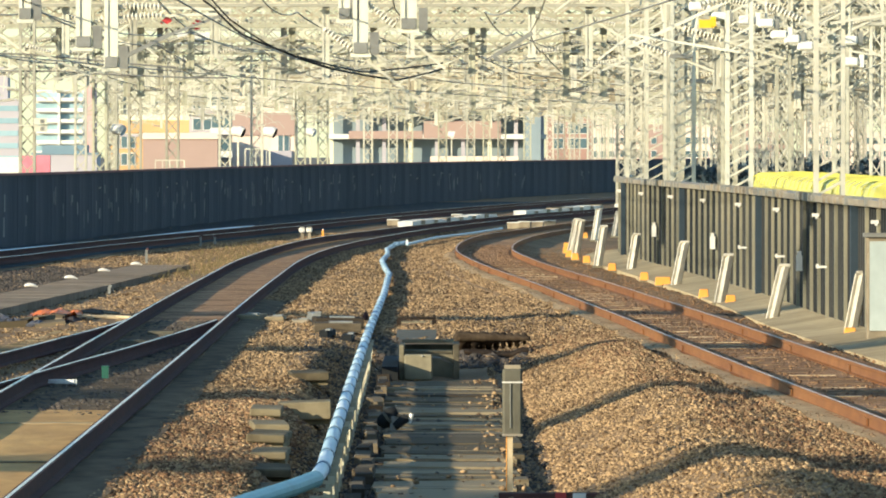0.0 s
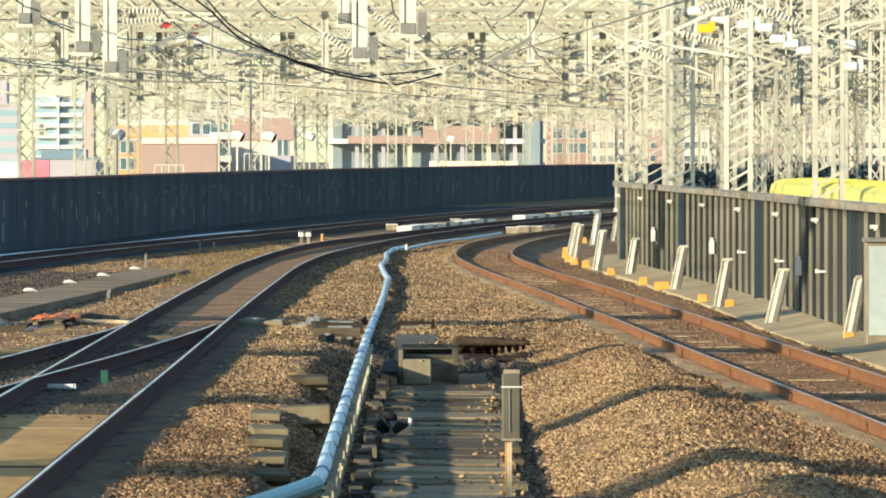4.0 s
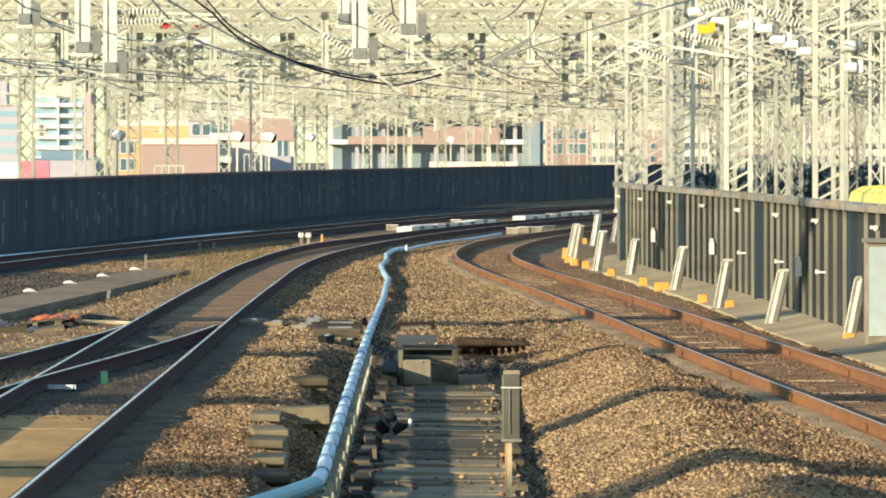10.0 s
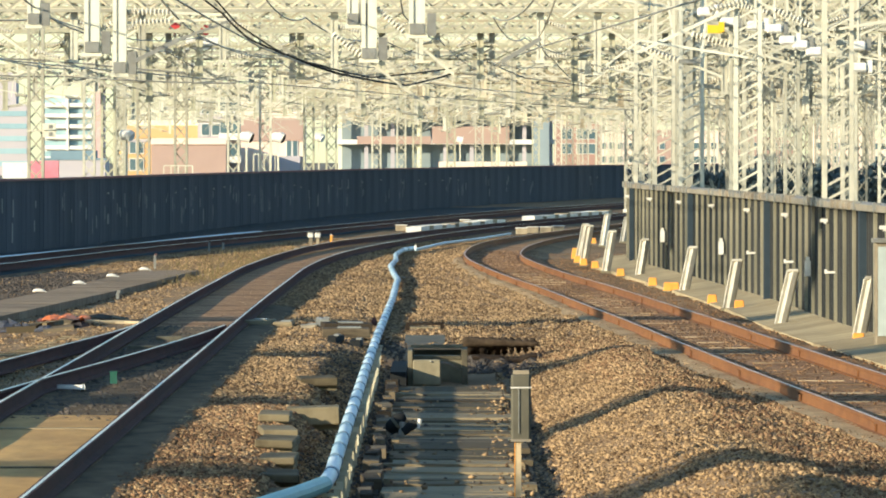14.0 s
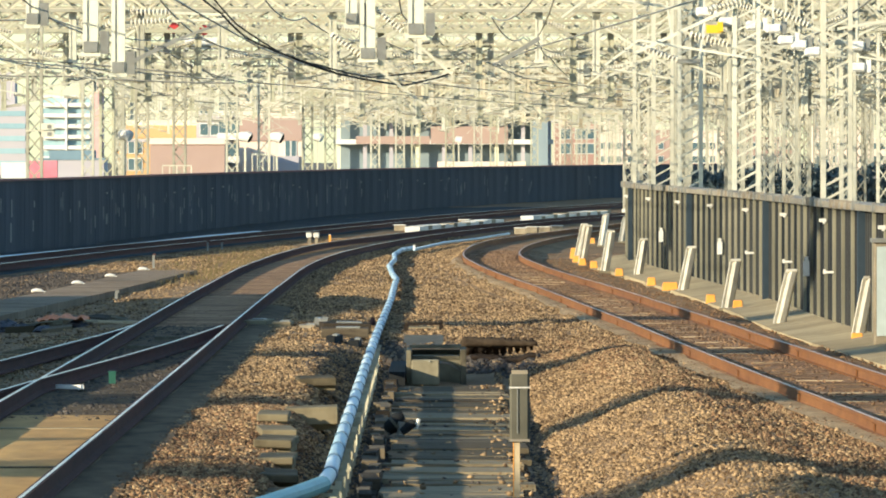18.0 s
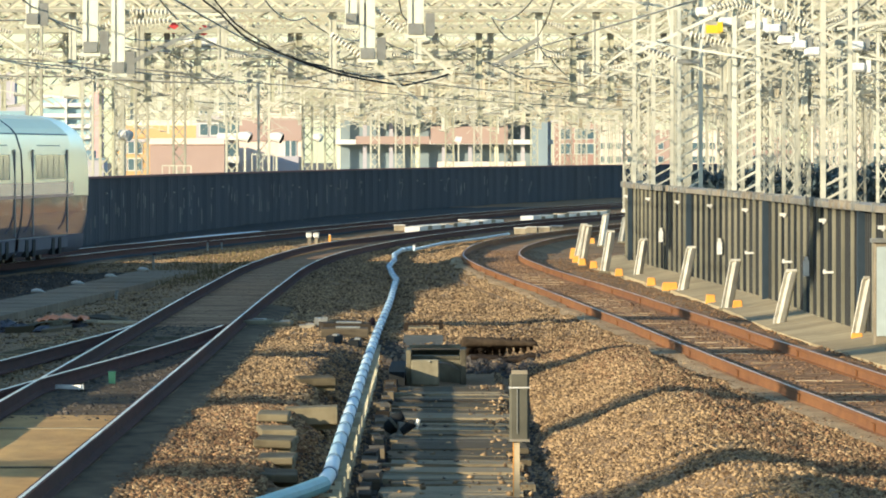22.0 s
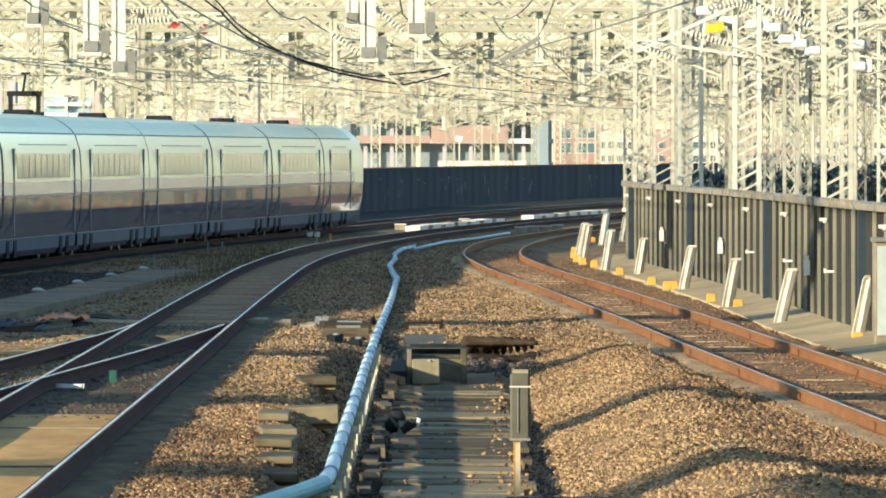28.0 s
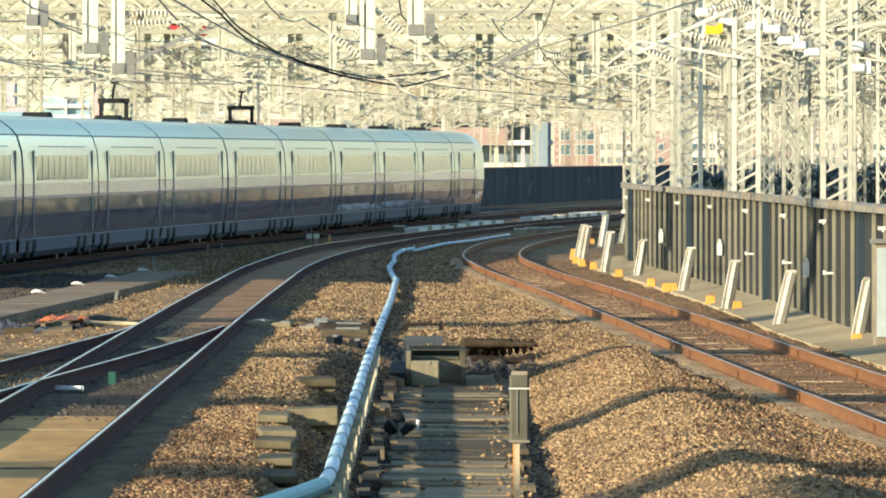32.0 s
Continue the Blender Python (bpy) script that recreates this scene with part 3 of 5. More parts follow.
def drop_mesh(h, w, mat):
    key = (round(h, 2), w, mat.name)
    if key not in DROP_MESH:
        s = Shape()
        # one H section with a foot plate
        q = [(x * w, y * w) for x, y in ((-0.5, -0.5), (-0.22, -0.5), (-0.22, -0.38), (0.22, -0.38), (0.22, -0.5), (0.5, -0.5), (0.5, 0.5), (0.22, 0.5), (0.22, -0.18), (-0.22, -0.18), (-0.22, 0.5), (-0.5, 0.5))]
        n = len(q)
        s.add([(x, y, -h) for x, y in q] + [(x, y, 0) for x, y in q], [(k, (k + 1) % n, n + (k + 1) % n, n + k) for k in range(n)] + [tuple(range(n))[::-1], tuple(range(n, 2 * n))])
        s.box((0, 0, -h - 0.04), (w * 1.3, w * 1.1, 0.09))
        DROP_MESH[key] = s.mesh("drop_post", mat)
    return DROP_MESH[key]


STAY = {}


def stay_mesh(h, k, mat):
    key = (h, k, mat.name)
    if key not in STAY:
        s = Shape()
        s.bar((0, 0, -h * 0.2), (k * 2.4, 0, -h * 0.9), 0.07).bar((0, 0, -h * 0.95), (k * 2.3, 0, -h * 0.72), 0.055).bar((k * 0.9, 0, -h * 0.46), (k * 1.0, 0, -h * 0.95), 0.045).bar((k * 2.3, 0, -h * 0.72), (k * 3.0, 0, -h * 1.05), 0.045).bar((k * 1.6, 0, -h * 0.66), (k * 1.7, 0, -h * 0.2), 0.04)
        STAY[key] = s.mesh("cantilever", mat)
    return STAY[key]


def gantry(d, xs, z0=7.2, deep=1.1, w=0.45, base=-1.95, drops=(), mat=None, bay=0.52, beam=None, seed=0, second=None, high=11.5):
    """Lattice masts across the lines with a lattice beam, drop posts, insulators and stay tubes."""
    rnd = random.Random(seed + int(d))
    mat = mat or CREAM_FAR
    g = thing("overhead_line_gantry", "cream lattice steel gantry carrying railway overhead wires" if len(xs) > 1 else "cream lattice steel mast behind the corrugated fence", "gantry" if len(xs) > 1 else "mast", pose(0, d, 0), "overhead line gantries")
    chord, web = (0.085, 0.036) if mat is CREAM else (0.09, 0.045)
    for x in xs:
        part("mast", mast_mesh(w, high, bay, chord, web, mat), mat, g, at=pose(x, rnd.uniform(-0.3, 0.8), base))
        if rnd.random() < 0.5:
            sg = rnd.choice((-1, 1))
            st = part("bracket_arm", stay_mesh(1.6, sg, mat), mat, g, at=pose(x, -0.3, base + rnd.uniform(8.0, 9.5)))
            part("insulator", INSULATOR, PORCELAIN, st, "ribbed porcelain insulator", at=pose(0, 0, -0.3, 0, sg * 105, 0))
    lo, hi = beam or (min(xs), max(xs))
    if hi - lo > 2:
        part("beam", lattice(Shape(), (lo, 0, z0 + deep / 2), (hi, 0, z0 + deep / 2), 0.5, 1.15, 0.10, 0.065, deep), mat, g)
        if second:
            part("lower_beam", lattice(Shape(), (lo, 0.8, second), (hi, 0.8, second), 0.3, 0.9, 0.07, 0.045, 0.45), mat, g)
    for x in drops:
        h = round(rnd.uniform(1.4, 2.4) * 2.5) / 2.5
        k = rnd.choice((-1, 1))
        dp = part("drop_post", drop_mesh(h, 0.24, mat), mat, g, at=pose(x, 0.45, z0))
        part("cantilever", stay_mesh(h, k, mat), mat, dp)
        part("insulator", INSULATOR, PORCELAIN, dp, "ribbed porcelain insulator", at=pose(0, 0, -h * 0.2, 0, k * (90 + 15), 0))
        part("insulator", INSULATOR, PORCELAIN, dp, "ribbed porcelain insulator", at=pose(0, 0, -h * 0.95, 0, k * (90 - 6), 0))
    return g


# masts behind the wall and among the further lines, row by row
LEFT_ROWS = (
    (310, (-13.111, -16.5), 7.3), (340, (-11.82, -17.0), 7.0), (372, (-10.11, -11.576, -18), 7.4), (408, (-8.856, -7.512, -15), 7.0),
    (455, (-6.316, -5.246, -24), 6.8), (490, (-16.4, 28), 7.6), (520, (-3.548, -2.202, -17.4), 7.0), (552, (-1.429, 0.52, -18.5), 7.3), (590, (2.291, 4.199, -19.8), 6.9),
    (625, (-20.9, 35), 7.5), (660, (3.649, 6.445, -22.1), 7.1), (705, (8.543, 9.372, -23.6), 7.4), (775, (11.579, 12.674, -26.0), 7.0),
    (850, (-28.5, 15.3, 11.8, 47), 7.4), (935, (-31.3, 15.18, 17.655, 51), 7.1), (1040, (-34.8, 13.214, 18.414, 56), 7.3),
    (1150, (-38.5, 19.685, 62), 7.5), (1280, (-42.9, 18.522, 23.42, 68), 7.2), (1420, (-47.6, 75), 7.6))
for i, (dd, xs, z0) in enumerate(LEFT_ROWS):
    half = dd * 0.05
    rnd = random.Random(i)
    drops = [x + rnd.uniform(-1.2, 1.2) for x in np.arange(-half if dd < 480 else min(xs) + 1.5, half, 3.0 if dd < 600 else 5.0)]
    gantry(dd, xs, z0=z0, drops=drops, beam=(min(xs) if dd > 480 else -half - 2, half + 4), seed=i, mat=OLIVE_STEEL if i % 3 == 1 else CREAM_FAR, second=z0 - 0.9 + rnd.uniform(-0.3, 0.3) if i % 2 else None)

# further rows of the yard, weathered tan
for i, (dd, z0) in enumerate(((432, 7.3), (474, 7.0), (505, 7.5), (538, 6.8), (571, 7.2), (608, 7.4), (645, 6.9), (684, 7.2), (730, 7.5), (812, 7.0), (890, 7.4))):
    half = dd * 0.05
    rnd = random.Random(70 + i)
    drops = [x + rnd.uniform(-0.9, 0.9) for x in np.arange(-half * 0.15, half, 2.6 if dd < 600 else 3.6)]
    gantry(dd, (-half - 3, half + 3), z0=z0, drops=drops, seed=90 + i, beam=(-half * 0.3, half + 3), mat=(TAN_STEEL, OLIVE_STEEL, TAN_STEEL, CREAM_FAR)[i % 4], second=z0 - 1.1 + rnd.uniform(-0.4, 0.3))

# high lattice beams across the whole yard
for i, (dd, z0) in enumerate(((322, 7.5), (334, 6.95), (356, 7.6), (366, 8.1), (391, 7.6), (418, 8.0), (441, 8.4), (463, 7.9))):
    half = dd * 0.05
    gantry(dd, (-half - 3, half + 3), z0=z0, deep=0.8, seed=140 + i, mat=(TAN_STEEL, OLIVE_STEEL)[i % 3 == 1], second=z0 + 1.25, w=0.4)

# right-hand masts close behind the fence, and those of the lower lines beyond
for dd, px in ((182, 7.505), (204, 6.492), (224, 5.811), (248, 5.266), (255, 5.88)):
    gantry(dd, (px,), w=0.5, mat=CREAM, bay=0.27)
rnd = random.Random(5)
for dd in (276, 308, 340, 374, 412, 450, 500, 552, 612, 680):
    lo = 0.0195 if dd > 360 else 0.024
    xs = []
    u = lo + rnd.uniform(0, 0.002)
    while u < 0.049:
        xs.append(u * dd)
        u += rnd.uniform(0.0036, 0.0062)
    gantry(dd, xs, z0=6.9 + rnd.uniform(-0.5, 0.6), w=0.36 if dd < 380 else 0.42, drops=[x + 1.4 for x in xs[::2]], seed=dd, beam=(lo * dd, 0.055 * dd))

# gantries over the near stretch, above the view
for dd, z0 in ((65.7, 7.2), (90.7, 7.2), (116.7, 7.2), (144.7, 7.2)):
    g = gantry(dd, (-32, 9.4), z0=z0, w=0.5, mat=CREAM, bay=0.6, seed=dd)
    part("girder", Shape().box((-11.3, 0.3, z0 + 0.3), (41, 0.12, 0.6)).box((-11.3, 0.3, z0 + 0.62), (41, 0.4, 0.06)).box((-11.3, 0.3, z0 - 0.05), (41, 0.4, 0.06)), CREAM, g, "solid plate girder")

canopy = thing("platform_canopy", "unseen flat grey roof on steel posts, added for its shadow", "canopy", pose(0, 0, 0), kind="structure")
part("roof", Shape().box((-4.7, 46, 7.0), (29.4, 32.6, 0.25)), CONCRETE, canopy)
for x in (-19, 9):
    for d in (32, 46, 60):
        part("post", Shape().box((x, d, 2.46), (0.3, 0.3, 8.83)), CREAM, canopy)

# ---- big overhead pieces nearer the camera: one gantry with long drop posts ----
G1 = 212
near = thing("overhead_line_gantry", "heavy cream steel gantry with box drop posts and ribbed insulators", "gantry", pose(0, G1, 0), "overhead line gantries")
part("mast", mast_mesh(0.5, 14.6, 0.46, 0.085, 0.045, CREAM), CREAM, near, at=pose(-15.0, 0, -1.95))
part("mast", mast_mesh(0.5, 14.6, 0.46, 0.085, 0.045, CREAM), CREAM, near, at=pose(10.9, 0, -1.95))
part("beam", lattice(Shape(), (-15, 0, 11.9), (10.9, 0, 11.9), 0.6, 1.2, 0.11, 0.07, 1.2), CREAM, near)
for x, z, w, h in ((-7.719, 4.92, 0.34, 3.2), (-7.108, 4.471, 0.30, 3.6), (-1.609, 4.783, 0.34, 3.3), (-0.549, 5.319, 0.36, 2.8), (-9.004, 5.543, 0.28, 2.6), (-1.97, 5.543, 0.26, 2.6)):
    h += 3.6
    dp = part("drop_post", drop_mesh(h, w, DROP_PAINT), DROP_PAINT, near, at=pose(x, 0, z + h))
    part("shoe", Shape().box((0, -w * 0.6, -h + 0.12), (w * 0.9, 0.05, 0.24)).box((w * 0.9, 0, -h + 0.22), (0.2, w, 0.5)), STEEL_GREY, dp)
for x0, y0, x1, y1 in ((-7.472, 5.455, -6.479, 6.026), (-6.814, 5.828, -6.131, 5.803), (-6.851, 5.58, -6.181, 5.604), (-2.408, 5.331, -1.787, 4.86), (-1.514, 5.952, -0.993, 5.505), (4.419, 5.058, 4.94, 4.86), (5.511, 5.331, 6.181, 5.133), (7.323, 5.877, 8.092, 5.53)):
    a, b = Vector((x0, 0, y0)), Vector((x1, 0, y1))
    q = (b - a).to_track_quat("Z", "Y").to_matrix().to_4x4()
    io = part("insulator", INSULATOR, PORCELAIN, near, "ribbed porcelain insulator", at=Matrix.Translation(a) @ q)
    part("stay_rod", Shape().bar(b - a, (b - a) * 3.4, 0.055).bar((0, 0, 0), (a - b) * 0.4, 0.06), CREAM, near, at=Matrix.Translation(a))
part("stay_rod", Shape().bar((-6.802, -0.3, 4.711), (-5.784, -0.3, 5.207), 0.09).bar((-5.784, -0.3, 5.207), (-4.518, -0.3, 5.679), 0.06), STEEL_GREY, near)
part("stay_rod", Shape().bar((1.316, -0.3, 4.711), (2.184, -0.3, 5.232), 0.09).bar((1.316, -0.3, 4.711), (1.502, -0.3, 4.587), 0.06), STEEL_GREY, near)
part("equipment_box", Shape().box((6.007, -0.4, 5.431), (0.32, 0.3, 0.18)).box((6.156, -0.42, 5.48), (0.12, 0.3, 0.22)), material("yellow_box", (0.85, 0.55, 0.02), 0.5, grain=5, amount=0.4), near, "small yellow equipment box")
part("cross_plate", Shape().box((5.474, 0, 4.723), (0.5, 0.3, 0.09)), STEEL_GREY, near)
for k, (px, py) in enumerate(((5.811, 5.818), (6.31, 5.593), (6.909, 5.518), (7.333, 5.444), (7.62, 5.194), (7.906, 5.094), (8.206, 4.945), (9.178, 5.069), (9.203, 4.596))):
    t = thing("line_switch", "white boxed line switch on the overhead structure", "switch", pose(px, 211.9 + k * 0.02, py), "white line switches")
    part("case", Shape().box((0, 0, 0), (0.36, 0.5, 0.20)), WHITE, t, bevel=0.04)
    part("end_cap", Shape().box((0.24, 0, 0.02), (0.10, 0.4, 0.28)), STEEL_GREY if k % 2 else WHITE, t)
    part("hanger", Shape().bar((0, 0, 0.08), (0, 0, 11.35 - py), 0.05), CREAM, t)

# wires
def wire(name, pts, r, mat, label, category="wire", sag=0.0):
    t = Shape()
    out = []
    for (a, b) in zip(pts[:-1], pts[1:]):
        a, b = Vector(a), Vector(b)
        n = 10
        for i in range(n):
            u = i / n
            p = a.lerp(b, u)
            p.z -= sag * 4 * u * (1 - u)
            out.append(p)
    out.append(Vector(pts[-1]))
    o = part(name, t.tube(out, r, 6), mat)
    return tagged(o, label, category, "overhead wires")


for f, zc in ((TRACK_L, 0), (TRACK_R, 0), (TRACK_T, 0)):
    sup = [120, 165, 212, 255, 300, 345, 392, 440, 500, 572, 645]
    wire("contact_wire", [(f(d), d, 5.05) for d in sup], 0.016, STEEL_GREY, "thin grey contact wire over the track")
    wire("messenger_wire", [(f(d), d, 6.3) for d in sup], 0.018, STEEL_GREY, "sagging grey messenger wire above the contact wire", sag=0.3)
for k, (x, z) in enumerate(((-9.5, 6.2), (-6.2, 6.0), (-1.0, 6.6), (2.5, 6.0), (6.5, 6.3), (-12, 5.6), (9.5, 6.0), (12, 5.4))):
    wire("feeder_wire", [(x * 0.9, 180, z), (x, 250, z - 0.3), (x * 1.1 + 1, 330, z), (x * 1.3 + 3, 430, z - 0.2), (x * 1.6 + 7, 560, z), (x * 2 + 14, 720, z)], 0.02, CREAM_FAR if k % 2 else STEEL_GREY, "grey overhead feeder wire", sag=0.15)
wire("slack_cable", [(-5.475, 205, 6.318), (-4.691, 205, 5.691), (-4.148, 205, 5.16), (-3.184, 205, 4.75), (-2.219, 207, 4.412), (-0.96, 255, 4.5), (0.292, 310, 5.253)], 0.027, DARK, "thick black cable sagging from the gantry", "cable", 0.02)
wire("slack_cable", [(-5.113, 206, 6.318), (-4.389, 206, 5.474), (-3.425, 206, 4.846), (-2.701, 206, 4.605), (-1.678, 230, 4.513), (0.292, 310, 5.435)], 0.022, DARK, "thick black cable sagging from the gantry", "cable", 0.02)
wire("span_wire", [(-14.661, 310, 5.8), (-13.202, 310, 5.727), (-11.379, 310, 5.581), (-8.279, 310, 5.289)], 0.03, STEEL_GREY, "beaded span wire between masts", "wire", 0.02)
wire("span_wire", [(-14.661, 310.2, 5.216), (-12.108, 310.2, 5.18), (-9.555, 310.2, 5.034), (-6.638, 310.2, 4.961)], 0.03, STEEL_GREY, "beaded span wire between masts", "wire", 0.02)

# warning boards and floodlights on the left masts
sign = thing("overhead_sign", "white board with red round signs on a gantry", "sign", pose(-9.581, 371.72, 7.239))
part("board", Shape().box((0.3, 0, -0.3), (1.25, 0.06, 0.45)), WHITE, sign)
part("red_disc", Shape().tube([(-0.75, -0.05, 0.3), (-0.75, 0.05, 0.3)], 0.22, 16), RED, sign)
part("red_disc", Shape().tube([(0.42, -0.05, 0.22), (0.42, 0.05, 0.22)], 0.20, 16), RED, sign)
part("hanger", Shape().bar((-0.75, 0, 0.3), (-0.75, 0, 1.6), 0.05).bar((0.42, 0, -0.1), (0.42, 0, 1.6), 0.05), CREAM, sign)


def floodlight(x, d, z, r, face):
    g = thing("floodlight", "round white floodlight housing on a thin pole beyond the wall", "floodlight", pose(x, d, z), "floodlights")
    part("housing", Shape().tube([(-r * 1.3, 0, 0.1 * r), (-r * 0.9, 0, 0.1 * r), (r * 0.5, -0.05, 0), (r * 0.9, -0.06, -0.05)], [r * 0.45, r * 0.85, r, r], 16), WHITE, g, smooth=False)
    part("lens", Shape().tube([(r * 0.9, -0.06, -0.05), (r * 1.0, -0.07, -0.06)], [r * 0.95, r * 0.9], 16), DARK if face else PIPE, g, "dark lens")
    part("pole", Shape().bar((0, 0.1, -0.6 * r), (0, 0.1, -1.95 - z), 0.08), CREAM, g)


for px, py, r, face in ((-8.711, 3.43, 0.24, 1), (-7.301, 3.405, 0.24, 1), (-11.324, 3.349, 0.20, 0), (-5.899, 3.458, 0.20, 0)):
    floodlight(px, 428 if r > 0.22 else (345 if px < -8 else 460), py, r, face)
fl = thing("floodlight", "small white floodlight housing on a thin pole beyond the wall", "floodlight", pose(1.016, 540, 3.462), "floodlights")
part("housing", Shape().tube([(-0.2, 0, 0.05), (0.15, 0, -0.05)], [0.16, 0.22], 14), WHITE, fl)
part("pole", Shape().bar((0, 0.1, -0.1), (0, 0.1, -5.4), 0.07), CREAM, fl)
for px, w in ((-10.088, 1.1), (-7.85, 0.95)):
    c = thing("mast_cage", "cream steel guard rails round a mast foot", "guard rail", pose(px, 368 if w > 1 else 425, 0))
    hz = 2.224 if w > 1 else 2.65
    for k in range(5):
        part("upright", Shape().bar((-w / 2 + k * w / 4, -0.5, -1.95), (-w / 2 + k * w / 4, -0.5, hz), 0.045), CREAM, c)
    part("top_rail", Shape().bar((-w / 2, -0.5, hz), (w / 2, -0.5, hz), 0.05), CREAM, c)


# ---- buildings beyond the lines ----
PINK = material("pink_mauve_render", (0.42, 0.295, 0.245), 0.9, color2=(0.34, 0.235, 0.20), grain=0.5, stain=0.08, amount=0.6)
PEACH = material("pale_peach_render", (0.80, 0.64, 0.52), 0.9, color2=(0.72, 0.56, 0.46), grain=0.5, stain=0.08, amount=0.6)
CREAM_WALL = material("cream_tile_wall", (0.82, 0.76, 0.55), 0.85, color2=(0.74, 0.68, 0.48), grain=0.6, stain=0.1, amount=0.6)
ORANGE_WALL = material("ochre_orange_render", (0.62, 0.38, 0.18), 0.9, color2=(0.54, 0.32, 0.15), grain=0.5, stain=0.1, amount=0.6)
GREY_WALL = material("grey_mauve_panels", (0.46, 0.42, 0.44), 0.85, color2=(0.38, 0.35, 0.37), grain=0.3, stain=0.06, amount=0.6)
PALE_WALL = material("pale_balcony_concrete", (0.76, 0.73, 0.66), 0.85, color2=(0.66, 0.63, 0.57), grain=0.4, stain=0.06, amount=0.6)
HAZED_GREY = material("hazed_blue_grey", (0.30, 0.36, 0.38), 0.9, spec=0.1, grain=0.5, stain=0.1)
GLASS = material("blue_grey_glass", (0.10, 0.16, 0.18), 0.12, color2=(0.06, 0.10, 0.12), grain=0.3, amount=0.5, per_object=0.5)
HAZED_GLASS = material("hazed_aqua_glass", (0.34, 0.47, 0.50), 0.25, color2=(0.24, 0.36, 0.40), grain=0.3, amount=0.5, per_object=0.5)
TEAL_ROOF = material("blue_grey_roof", (0.20, 0.30, 0.36), 0.7, grain=0.4, stain=0.05)


def building(label, d, x0, x1, z1, wall, deep=18, roof=None, z0=-1.95, cat="building", turn=0):
    b = thing("building", label, cat, pose((x0 + x1) / 2, d, 0, 0, 0, turn))
    w = x1 - x0
    part("wall", Shape().box((0, deep / 2, (z0 + z1) / 2), (w, deep, z1 - z0)), wall, b)
    part("roof", Shape().box((0, deep / 2, z1 + 0.15), (w + 0.4, deep + 0.4, 0.3)), roof or wall, b)
    return b


def windows(b, xs, zs, w, h, mat=None, frame_mat=None, y=0.0):
    for z in zs:
        for x in xs:
            o = part("window", Shape().box((0, 0, 0), (w + 0.16, 0.12, h + 0.16)), frame_mat or PALE_WALL, b, at=pose(x, y - 0.05, z))
            part("pane", Shape().box((0, -0.05, 0), (w, 0.06, h)), mat or GLASS, o)


# block of flats with balconies, far off
fb = building("pale block of flats with long balconies", 2300, -95.52, -83.61, 16.229, PALE_WALL)
hw = 11.906 / 2
for i in range(7):
    z = 15.959 - 0.6 - i * 2.55
    for k in (-1, 1):
        o = part("balcony", Shape().box((k * hw / 2, -0.9, z - 1.1), (hw * 0.94, 1.8, 0.9)), PALE_WALL, fb)
        part("recess", Shape().box((k * hw / 2, -0.06, z - 0.05), (hw * 0.9, 0.1, 1.3)), HAZED_GLASS, o)
part("wall_pier", Shape().box((0, -1.0, 8.112), (0.5, 2.0, 17)), PALE_WALL, fb)
g2 = building("grey mauve tall building with window bands", 2000, -96.94, -86.35, 12.582, GREY_WALL)
part("tower", Shape().box((0.6, 8, 15.053), (4.706, 12, 9)), GREY_WALL, g2)
for i in range(5):
    part("window_band", Shape().box((0, -0.06, 10.935 - i * 2.6), (10.353, 0.1, 1.1)), HAZED_GLASS, g2)
building("pale red-striped thin tower", 2200, -79.46, -77.65, 19.524, material("faded_red_stripes", (0.72, 0.45, 0.42), 0.8, grain=0.5))
lo = building("low blue-grey roofed hall", 1500, -62.56, -52.59, 1.641, GREY_WALL, roof=TEAL_ROOF)
part("gable", Shape().box((0, 4, 2.524), (7.059, 8, 1.2)), TEAL_ROOF, lo)
tank = thing("storage_container", "pink and white container beyond the wall", "container", pose(-46.07, 1100, 1.018))
part("body", Shape().box((0.6, 0, -0.2), (3.2, 2.4, 2.0)), material("faded_pink", (0.75, 0.22, 0.27), 0.6, grain=1), tank)
part("white_end", Shape().box((-2.6, 0.2, -0.3), (3.2, 2.4, 1.8)), WHITE, tank)

cb = building("cream tiled apartment building with small windows", 1150, -39.3, -27.87, 12.847, CREAM_WALL)
cw = 11.432
windows(cb, [-cw / 2 + 1.0 + k * 1.25 for k in range(9)], [11.494, 9.6, 8.247, 7.029], 0.7, 0.75, material("pale_curtained_glass", (0.55, 0.55, 0.42), 0.3, grain=0.4, per_object=0.5))
part("ochre_band", Shape().box((-0.3, -0.15, 5.271), (cw * 0.9, 0.3, 1.5)), ORANGE_WALL, cb, "ochre orange band")
windows(cb, [-1.0 + k * 1.5 for k in range(4)], [4.256], 1.2, 0.5)
ob = building("ochre orange low building with windows", 1120, -38.01, -33.47, 4.018, ORANGE_WALL, roof=GREY_WALL)
windows(ob, [-1.2, -0.3, 0.6], [3.359, 1.382], 0.65, 1.3)
pk = building("long pink mauve rendered hall without windows", 1080, -32.65, -24.27, 3.716, PINK, roof=PEACH)
part("parapet", Shape().box((0, -0.1, 4.034), (8.386, 0.3, 0.7)), PEACH, pk)
gb = building("grey balcony building with glazed corners", 1140, -28.97, -23.6, 10.211, GREY_WALL)
gw = 5.365
for i in range(3):
    z = 8.534 - i * 2.75
    o = part("balcony", Shape().box((gw * 0.22, -0.8, z - 1.1), (gw * 0.5, 1.6, 0.8)), PALE_WALL, gb)
    part("recess", Shape().box((gw * 0.22, -0.06, z), (gw * 0.46, 0.1, 1.5)), GLASS, o)
